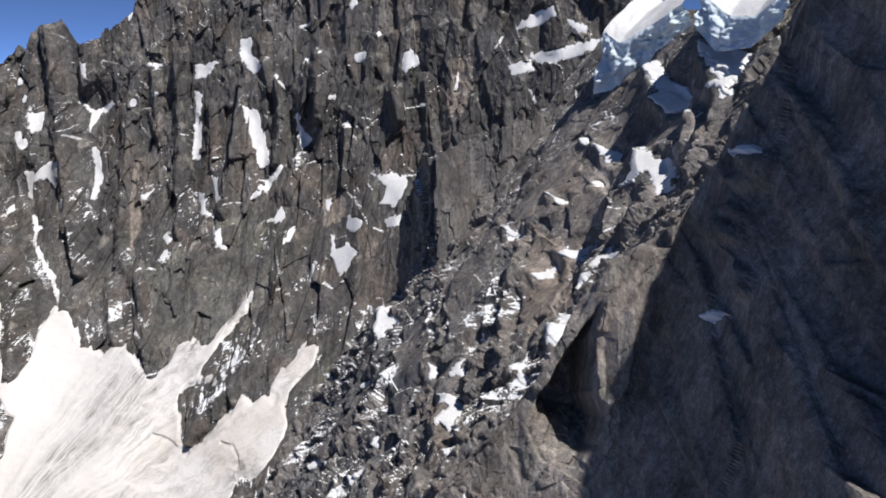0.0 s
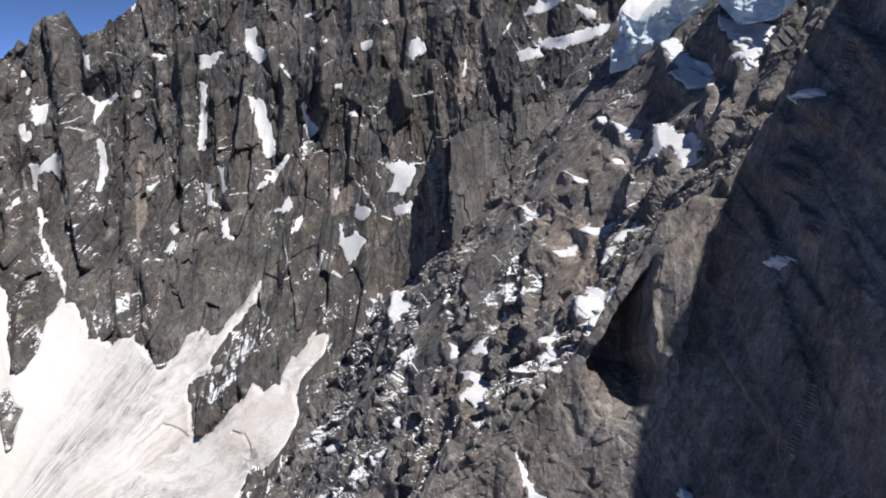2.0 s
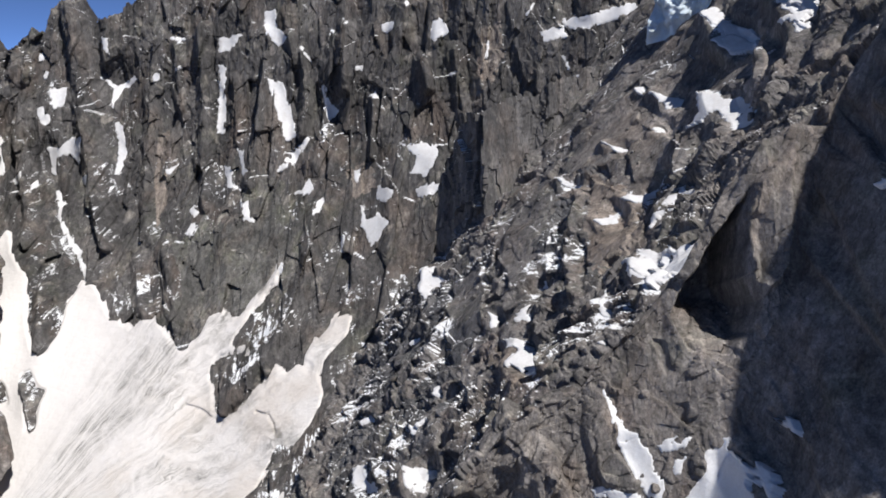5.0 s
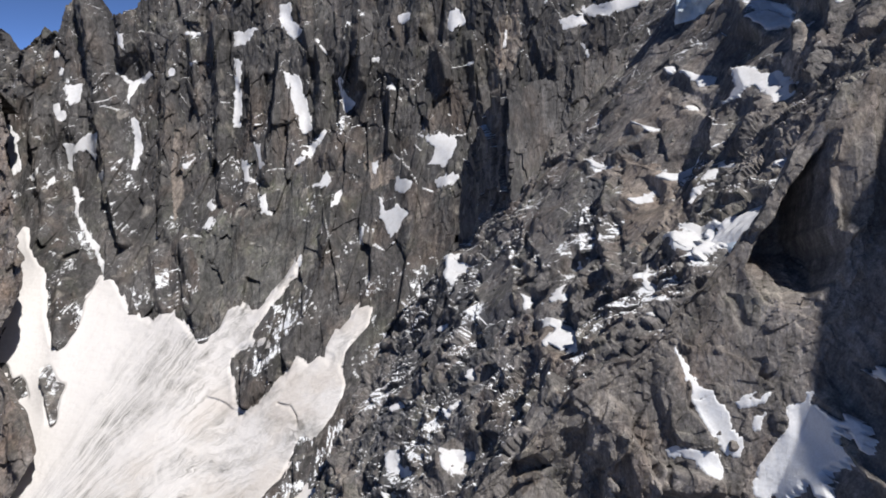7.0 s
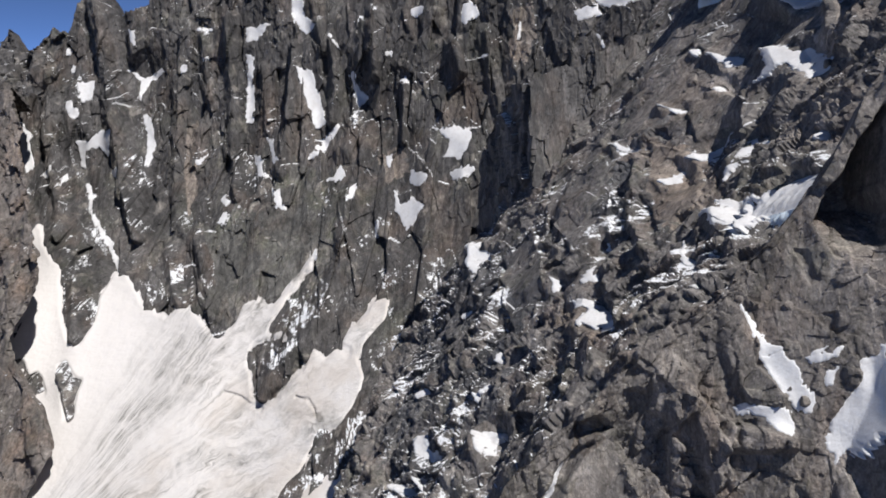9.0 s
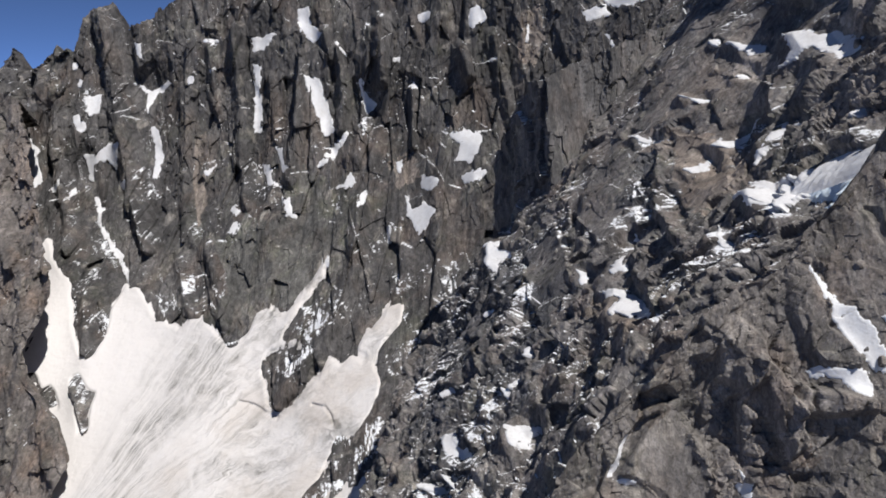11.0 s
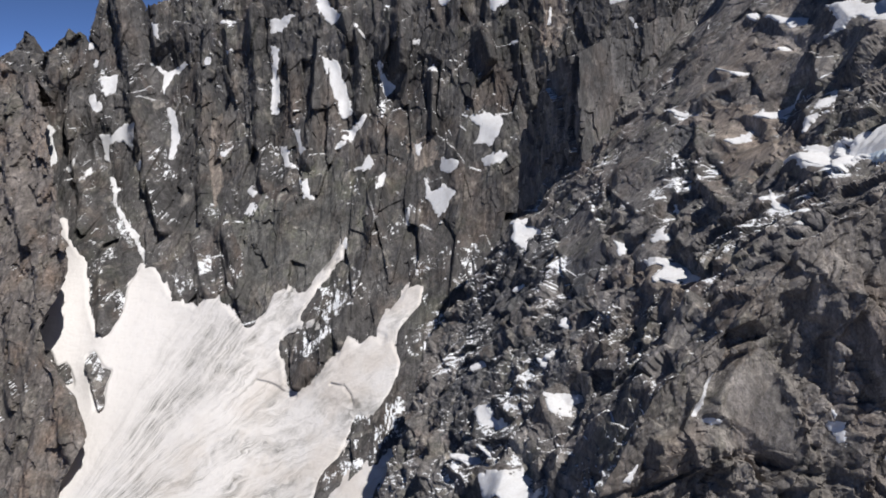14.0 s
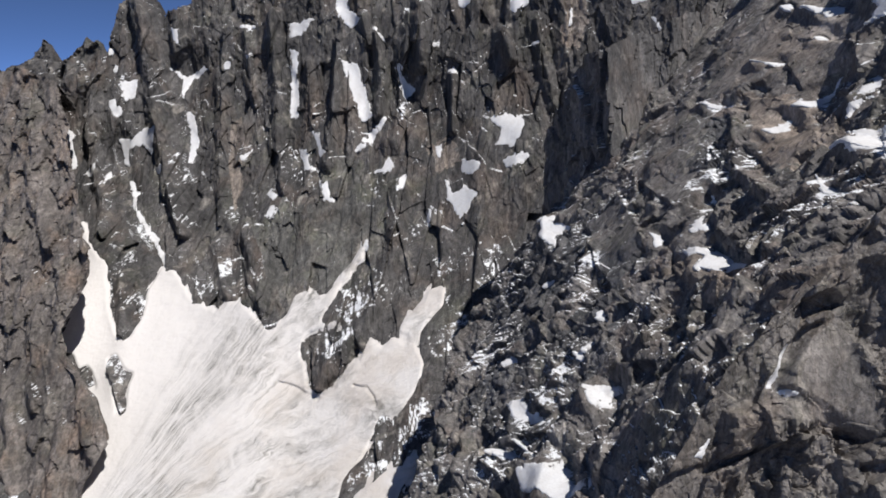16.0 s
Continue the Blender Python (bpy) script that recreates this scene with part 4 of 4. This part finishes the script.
snow_field(far_wall, [(-728, 291), (-705, 292), (-688, 306), (-652, 313), (-667, 266), (-684, 282), (-707, 273), (-703, 248), (-713, 248)])
snow_field(far_wall, [(-702, 223), (-691, 221), (-669, 179), (-644, 154), (-588, 97), (-598, 96), (-660, 161), (-683, 186)])
snow_field(far_wall, [(-863, 333), (-835, 306), (-812, 249), (-825, 238), (-846, 277)])
snow_field(far_wall, [(-789, 235), (-761, 256), (-756, 246), (-770, 231)])
snow_field(far_wall, [(-438, 172), (-431, 184), (-416, 185), (-427, 166)])
snow_field(far_wall, [(-398, 266), (-383, 266), (-376, 245), (-360, 233), (-384, 236)])
snow_field(far_wall, [(-374, 292), (-361, 292), (-355, 266), (-335, 263), (-357, 256)])
snow_field(far_wall, [(-270, 229), (-259, 238), (-246, 251), (-236, 236), (-253, 229)])
snow_field(far_wall, [(-230, 222), (-216, 228), (-220, 211), (-230, 208)])
snow_field(far_wall, [(-139, 248), (-108, 246), (-121, 229), (-137, 230)])
snow_field(far_wall, [(-162, 220), (-151, 203), (-138, 212), (-114, 207), (-127, 190), (-136, 179), (-139, 165), (-151, 181), (-158, 195)])
snow_field(far_wall, [(-104, 305), (-77, 310), (-46, 302), (-57, 276), (-69, 265), (-91, 266), (-79, 289)])
snow_field(far_wall, [(-81, 247), (-58, 259), (-45, 253), (-62, 240), (-78, 238)])
snow_field(far_wall, [(-355, 218), (-340, 218), (-332, 189), (-346, 193)])
snow_field(far_wall, [(-59, 483), (-43, 486), (-36, 465), (-55, 452), (-64, 459)])
snow_field(far_wall, [(-188, 185), (-182, 182), (-183, 158), (-189, 158)])
snow_field(far_wall, [(-180, 417), (-166, 425), (-168, 413)])
snow_field(far_wall, [(-541, 413), (-525, 418), (-529, 405), (-540, 403)])
snow_field(far_wall, [(-155, 374), (-145, 384), (-140, 370)])
snow_field(far_wall, [(-660, 240), (-634, 252), (-641, 232)])
snow_field(far_wall, [(-505, 258), (-484, 265), (-494, 247)])
snow_field(far_wall, [(-639, 482), (-625, 478), (-625, 452), (-634, 458)])
snow_field(far_wall, [(-178, 266), (-166, 269), (-166, 248), (-175, 251)])
snow_field(far_wall, [(-446, 202), (-436, 207), (-422, 199), (-429, 193)])
snow_field(far_wall, [(86, 455), (103, 462), (120, 453), (102, 444)])
snow_field(far_wall, [(119, 474), (151, 474), (136, 461)])
snow_field(far_wall, [(96, 499), (109, 520), (148, 537), (153, 522), (127, 510), (101, 507)])
snow_field(far_wall, [(88, 459), (118, 465), (123, 451), (93, 443)])
snow_field(far_wall, [(117, 471), (201, 489), (208, 480), (180, 469), (149, 459), (125, 461)])
snow_field(far_wall, [(166, 517), (189, 507), (192, 495), (173, 498)])
snow_field(far_wall, [(128, 398), (149, 406), (145, 390), (133, 389)])
snow_field(far_wall, [(114, 426), (119, 426), (126, 408), (122, 405)])
snow_field(far_wall, [(-858, 333), (-842, 314), (-831, 304), (-815, 244), (-823, 244), (-841, 287)])
snow_field(far_wall, [(-421, 464), (-382, 482), (-376, 475), (-398, 451), (-417, 449)])
snow_field(far_wall, [(-137, 483), (-116, 486), (-121, 473), (-135, 469)])
snow_field(slope, [(-23, 190), (-68, 185), (-76, 189), (-123, 172), (-125, 164), (-116, 158), (-74, 173), (-56, 160), (-55, 170)])
snow_field(slope, [(-36, 101), (-46, 128), (-44, 123), (-50, 101), (-35, 98)])
snow_field(slope, [(-121, 117), (-107, 98), (-109, 84), (-104, 91), (-99, 106), (-94, 119)])
snow_field(slope, [(-162, 47), (-150, 62), (-162, 70), (-164, 69), (-183, 50), (-165, 49)])
snow_field(slope, [(-185, 82), (-178, 73), (-196, 57), (-194, 43), (-192, 48), (-163, 68), (-182, 75)])
snow_field(slope, [(-31, 22), (-44, 11), (-69, -5), (-56, -20), (-62, -15), (-54, 3)])
snow_field(slope, [(198, -28), (192, -37), (133, -29), (172, -46), (134, -58), (183, -57), (195, -47), (215, -44)])
snow_field(slope, [(-16, -21), (-23, -19), (-31, -25), (-30, -30)])
snow_field(slope, [(-2, -174), (-12, -161), (-45, -162), (-33, -175)])
snow_field(slope, [(-66, -26), (-87, -17), (-171, -23), (-102, -33), (-96, -26)])
snow_field(slope, [(71, 93), (24, 98), (44, 89)])
snow_field(slope, [(36, 186), (-1, 189), (-3, 181), (2, 175)])
snow_field(slope, [(-30, 75), (-34, 91), (-43, 83), (-39, 75)])
snow_field(slope, [(-167, 23), (-132, 41), (-174, 25)])
snow_field(slope, [(-83, -126), (-101, -110), (-101, -121), (-96, -129)])
snow_field(slope, [(-82, 216), (-79, 226), (-85, 217)])
snow_field(slope, [(-8, 229), (-11, 241), (-45, 234), (-38, 222)])
snow_field(slope, [(-16, 280), (-85, 271), (-92, 253), (-106, 233), (-79, 237), (-91, 247), (-21, 272)])
snow_field(slope, [(50, 263), (-28, 246), (-41, 230), (-2, 226), (-6, 241), (44, 258)])
snow_field(slope, [(-88, -128), (-99, -116), (-103, -125), (-108, -124), (-104, -134)])
snow_field(slope, [(-101, -176), (-105, -167), (-129, -171), (-117, -182)])
snow_field(slope, [(-83, -190), (-102, -172), (-127, -172), (-138, -160), (-155, -161), (-141, -177), (-104, -195)])
snow_field(slope, [(-96, -29), (-88, -17), (-107, -31), (-104, -36)])
snow_field(slope, [(-139, 65), (-160, 71), (-182, 55), (-160, 56)])
snow_field(slope, [(-37, 263), (-41, 274), (-81, 268), (-109, 229), (-110, 222), (-88, 241)])
snow_field(slope, [(43, 255), (42, 269), (4, 251), (-46, 235), (-13, 236), (-38, 220), (-7, 229), (-2, 241)])
snow_field(slope, [(-83, 216), (-78, 228), (-82, 222)])
snow_field(slope, [(-196, 98), (-207, 101), (-208, 106), (-213, 100), (-200, 98)])
snow_field(slope, [(-137, 55), (-154, 63), (-161, 72), (-181, 60), (-191, 49)])
snow_field(slope, [(-165, 73), (-181, 81), (-207, 83), (-199, 76), (-205, 62), (-201, 64), (-192, 57)])
snow_field(slope, [(44, 134), (16, 136), (14, 130)])
snow_field(slope, [(-4, 154), (-3, 164), (-11, 155)])
snow_patch(far_wall, [(-738, 230, 5.2)])
snow_patch(far_wall, [(-498, 424, 7.1), (-489, 427, 5.1)])
snow_patch(far_wall, [(-509, 475, 5.2), (-485, 473, 5.2)])
snow_patch(far_wall, [(-255, 311, 3.6), (-275, 285, 5.4), (-288, 271, 6.2), (-302, 261, 2.7)])
snow_patch(far_wall, [(-30, 404, 4.9), (-25, 408, 3.3)])
snow_patch(far_wall, [(84, 499, 2.4), (73, 483, 3.3)])
snow_patch(far_wall, [(-765, 447, 4.5)])
snow_patch(far_wall, [(-757, 417, 5.7)])
snow_patch(far_wall, [(21, 450, 3.3), (18, 427, 3.3)])
snow_patch(far_wall, [(-277, 133, 5.6)])
snow_patch(far_wall, [(-215, 536, 4.7), (-232, 530, 3.9)])
snow_patch(far_wall, [(-140, 562, 7.4)])
snow_patch(far_wall, [(-558, 561, 5.6)])
snow_patch(far_wall, [(-98, 512, 3.6)])
snow_patch(far_wall, [(-271, 453, 3.8), (-255, 431, 2.3)])
snow_patch(slope, [(-40, -114, 3.0)])
snow_patch(slope, [(-42, -192, 2.3), (-36, -200, 1.6)])
snow_patch(slope, [(-47, -183, 1.5), (-84, -178, 1.4)])
snow_patch(slope, [(103, -83, 1.9), (107, -92, 1.2)])
snow_patch(slope, [(55, -150, 2.2), (58, -159, 1.8)])
snow_patch(slope, [(-29, -86, 2.7)])
snow_patch(slope, [(54, 187, 2.8)])
snow_patch(slope, [(17, 131, 1.8), (13, 137, 1.3)])
snow_patch(slope, [(-3, 158, 2.2)])
snow_patch(slope, [(-171, 116, 2.2)])
snow_patch(slope, [(-214, 12, 1.3)])
snow_patch(slope, [(-34, -195, 2.0), (-29, -203, 2.0)])
snow_patch(slope, [(-41, -104, 2.6), (-41, -111, 1.5)])

zone(slope, [(101, 103), (83, 142), (67, 178), (38, 203), (-32, 172), (-79, 137), (-42, 129), (-6, 118), (26, 117)], "pale_slab")
zone(slope, [(-60, 155), (-76, 166), (-130, 158), (-179, 138), (-174, 112), (-136, 108)], "pale_slab")
zone(slope, [(-33, 226), (-71, 233), (-137, 223), (-178, 189), (-149, 174), (-117, 171)], "pale_slab")
zone(slope, [(-11, 238), (-36, 252), (-128, 220), (-139, 198), (-111, 191)], "pale_slab")
zone(far_wall, [(-530, 307), (-508, 321), (-507, 259), (-489, 191), (-498, 168), (-527, 226), (-520, 268)], "tan_scar")
zone(far_wall, [(-188, 266), (-155, 275), (-138, 251), (-171, 232)], "tan_scar")
zone(far_wall, [(11, 458), (37, 480), (43, 433), (25, 381), (11, 402)], "tan_scar")
zone(far_wall, [(-537, 256), (-506, 274), (-509, 210), (-517, 183)], "tan_scar")
zone(far_wall, [(-622, 139), (-495, 154), (-385, 189), (-257, 193), (-177, 162), (-341, 66), (-462, 50), (-548, 76)], "pale_foot")
zone(far_wall, [(-357, 230), (-336, 255), (-264, 230), (-244, 182), (-326, 160)], "pale_foot")
zone(slope, [(21, 106), (-33, 106), (-112, 68), (-108, 39), (-29, 60)], "tan_scar")
zone(slope, [(-212, -41), (-253, -21), (-272, -33), (-259, -48)], "tan_scar")
zone(slope, [(-57, -44), (-86, -19), (-197, -30), (-199, -50)], "tan_scar")
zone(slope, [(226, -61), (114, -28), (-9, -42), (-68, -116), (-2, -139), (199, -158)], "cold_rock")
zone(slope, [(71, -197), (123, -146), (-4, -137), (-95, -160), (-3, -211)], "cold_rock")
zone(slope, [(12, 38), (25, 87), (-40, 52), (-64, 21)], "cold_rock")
zone(near, [(-39.3, 239.8), (-45.1, 220.6), (-37.0, 213.7), (-26.2, 217.8), (-22.4, 232.0), (-30.8, 242.4)], "brown_slab")
zone(near, [(-15.4, 269.0), (-16.5, 253.5), (-26.3, 254.0)], "brown_slab")
zone(near, [(-10.0, 242.5), (-0.3, 250.1), (3.6, 236.1), (-4.0, 226.1), (-10.4, 231.5)], "brown_slab")

for sheet, share in ((far_wall, 0.28), (rib, 0.28), (slope, 0.38), (near, 0.35)):      # frost has rounded the sharpest edges
    sheet.d += share * (blur(sheet.d, 1) - sheet.d)
near.d += SIDE_SHARE * (0.6 * blur(near.d, 1) - 0.6 * near.d - 2.0)
rib_line(tower, [(6, 270, 8), (12, 200, 10)], h=7)
rib_line(tower, [(58, 330, 7), (62, 270, 8)], h=4)
rib_line(tower, [(104, 355, 14), (102, 270, 16), (96, 210, 14)], h=9)
rib_line(tower, [(165, 385, 12), (160, 300, 14)], h=8)
# ---- objects: rock ----
sheet_object("mountain_wall", far_wall, ROCK_FAR, "steep grey granite mountain wall with ribs and snow gullies", "mountain")
sheet_object("mountain_slope", slope, ROCK_MID, "broken grey-brown granite mountainside with scattered old snow", "mountain")
sheet_object("rock_buttress", near, ROCK_NEAR, "dark shaded granite buttress with a sunlit pillar", "rock buttress")
sheet_object("rock_rib", rib, ROCK_RIB, "weathered brown-grey granite rib beside the glacier", "rock rib")
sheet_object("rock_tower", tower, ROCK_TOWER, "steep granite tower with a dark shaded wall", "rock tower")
lay_snow()
GL_D = blur(far_wall.d, 10) + 3.5 + 1.6 * fbm(far_wall.S / 30, far_wall.H / 12, 3, 4) - 4.0 * CUT
saved = far_wall.d
far_wall.d = GL_D
inner = np.clip(blur(GLACIER.astype(float), 2) * 2 - 0.8, 0, 1)
far_wall.d = GL_D - 5 * (1 - inner)
grown = blur(GLACIER.astype(float), 1) > 0.02
ii, jj = np.where(grown)
win = (slice(ii.min(), ii.max() + 2), slice(jj.min(), jj.max() + 2))
P = far_wall.place(far_wall.S[win], far_wall.H[win], far_wall.d[win])
cells = grown[win][:-1, :-1] & grown[win][1:, 1:]
glacier = tagged(new("glacier"), "white summer glacier with grey grit bands below the wall", "glacier")
for k, (name, label) in enumerate((("snow_rim", ""), ("snow_cone", "clean white avalanche snow"), ("side_lobe", ""), ("snow_ramp", ""), ("ice_tongue", ""), ("ice_stream", "grit-banded grey ice"))):
    me = grid_mesh(name, P, cells & (ICE_PART[win][:-1, :-1] == k))
    me.shade_smooth()
    part(name, me, ICE, glacier, label)
far_wall.d = saved

# ---- ground far below, out to the horizon ----
xs = 4800 * np.sinh(np.linspace(-1, 1, 181) * 3.2) / math.sinh(3.2)
gx, gy = np.meshgrid(xs - 100, xs + 500, indexing="ij")
gz = np.maximum(np.clip(1.13 * gx + 0.2 * gy - 60, -230, 480), np.clip(0.75 * (gy - 1000 + 0.42 * gx) - 160, -230, 400)) + 25 * fbm(gx / 120, gy / 120, 3, 5)
me = grid_mesh("ground", np.stack([gx, gy, gz], -1))
me.materials.append(ROCK_VALLEY)
tagged(new("ground", me), "grey stony valley ground far below the mountain", "ground", kind="structure")


# ---- the far ridge with its spires ----
def lay_ridge(x, z, d):
    top = np.interp(x, RIDGE_X, RIDGE_Z) + 7 * fbm(x / 14, x * 0 + 5, 8, 4)
    over = np.maximum(0, z - top)
    return np.stack([x, 2240 + 0.5 * (np.minimum(z, top) - 500) - d + 0.7 * over, np.minimum(z, top) - 0.6 * over], -1)


RIDGE_X = (-1700, -1400, -1330, -1302, -1278, -1262, -1250, -1214, -1195, -1170, -1150, -1129, -1100, -1000, -850)
RIDGE_Z = (470, 490, 508, 540, 574, 538, 508, 508, 552, 574, 550, 562, 522, 480, 430)
ridge = Sheet(-1700, -850, -300, 640, 4.0, 4.0, lay_ridge)
ridge.d += broken_rock(ridge.S, ridge.H, 50, 8) + 26 * ridged(ridge.S / 70, ridge.H / 200, 2)
for x, top in ((-1278, 570), (-1170, 570), (-1129, 556), (-1330, 505), (-1214, 505)):
    rib_line(ridge, [(x, top, 14), (x + 8, top - 60, 20), (x, top - 120, 30)], h=26, name="spire")
sheet_object("mountain_ridge", ridge, ROCK_FAR, "hazy far granite ridge with sharp rock spires", "mountain ridge")


# ---- ice cliffs of the hanging glaciers ----
def ice_cliff(foot, crown, back, label):
    """Broken ice: a cliff from its foot line to its crown, and the snow slope that feeds it from behind."""
    n = 60
    t = np.linspace(0, 1, n)
    f = np.stack([np.interp(t, np.linspace(0, 1, len(foot)), [p[i] for p in foot]) for i in range(3)], -1)
    c = np.stack([np.interp(t, np.linspace(0, 1, len(crown)), [p[i] for p in crown]) for i in range(3)], -1)
    f[:, 2] -= 5
    ob = tagged(new("hanging_glacier"), label, "glacier")
    u = np.linspace(0, 1, 34)
    T, U = np.meshgrid(t, u, indexing="ij")
    size = np.linalg.norm(c - f, axis=1).mean()
    P = f[:, None] * (1 - U[..., None]) + c[:, None] * U[..., None]
    push = 0.13 * size * blocks(T * 9, U * 3, 2) + 0.07 * size * blocks(T * 21, U * 7, 5)
    out = np.cross(f[-1] - f[0], (0, 0, 1.0))
    out /= np.linalg.norm(out)
    P = P + (push * np.sin(U * math.pi) ** 0.5)[..., None] * out
    part("ice_cliff", grid_mesh("ice_cliff", P), BLUE_ICE, ob, "pale blue shaded ice cliff")
    V = U**1.2
    Q = c[:, None] + V[..., None] * np.array(back)
    Q[..., 2] += 0.06 * size * fbm(T * 6, U * 4, 3, 4) * (U > 0) + 0.12 * size * np.sin(U * math.pi)
    me = grid_mesh("snow_top", Q)
    me.shade_smooth()
    part("snow_top", me, SNOW, ob)


ice_cliff([(128, 690, 417), (152, 672, 423), (172, 655, 444), (194, 636, 469)], [(135, 690, 464), (145, 672, 453), (165, 655, 465), (183, 636, 479)], (45, 40, 38), "white hanging glacier that breaks off in a blue ice cliff")
ice_cliff([(167, 545, 458), (177, 530, 441), (190, 505, 442), (199, 480, 457)], [(170, 545, 475), (184, 530, 459), (192, 505, 456), (201, 480, 469)], (45, 40, 40), "snow-topped hanging glacier above the broken rock")
ice_cliff([(62, 392, 255), (68, 380, 253), (72, 368, 262), (75, 352, 278)], [(65, 392, 279), (72, 383, 284), (77, 372, 288), (83, 352, 295)], (30, 6, 22), "small grey-white ice cliff wedged beside the buttress")


# ---- loose blocks ----
def boulder_mesh(k):
    bm = bmesh.new()
    bmesh.ops.create_icosphere(bm, subdivisions=2, radius=1)
    for _ in range(7):
        nrm = Vector((random.uniform(-1, 1), random.uniform(-1, 1), random.uniform(-1, 1))).normalized()
        cut = random.uniform(0.45, 0.75)
        for v in bm.verts:
            over = v.co.dot(nrm) - cut
            if over > 0:
                v.co -= nrm * over
    me = bpy.data.meshes.new("boulder")
    bm.to_mesh(me)
    bm.free()
    return me


BOULDERS = [boulder_mesh(k) for k in range(8)]


def boulders(sheet, material, count, s0, s1, h0, h1, small, large, label, group):
    meshes = [m.copy() for m in BOULDERS]
    for m in meshes:
        m.materials.append(material)
    for q in range(count):
        i = np.searchsorted(sheet.s, random.uniform(s0, s1))
        j = np.searchsorted(sheet.h, random.uniform(h0, h1))
        p = sheet.place(sheet.S[i:i + 1, j:j + 1], sheet.H[i:i + 1, j:j + 1], sheet.d[i:i + 1, j:j + 1])[0, 0]
        ob = tagged(new("boulder", meshes[q % 8]), label, "boulder", group)
        r = small * (large / small) ** (random.random() ** 2)
        ob.matrix_world = Matrix.LocRotScale(Vector(p), Euler([random.uniform(0, 6.28) for _ in range(3)]), (r, r * random.uniform(0.6, 1), r * random.uniform(0.6, 1.3)))


boulders(slope, ROCK_MID, 170, -200, 150, -190, 180, 1.2, 4.5, "angular grey granite block lying on the slope", "loose blocks on the slope")
boulders(near, ROCK_NEAR, 110, -70, 60, 175, 290, 0.4, 2.0, "angular granite block caught on the buttress", "loose blocks on the buttress")
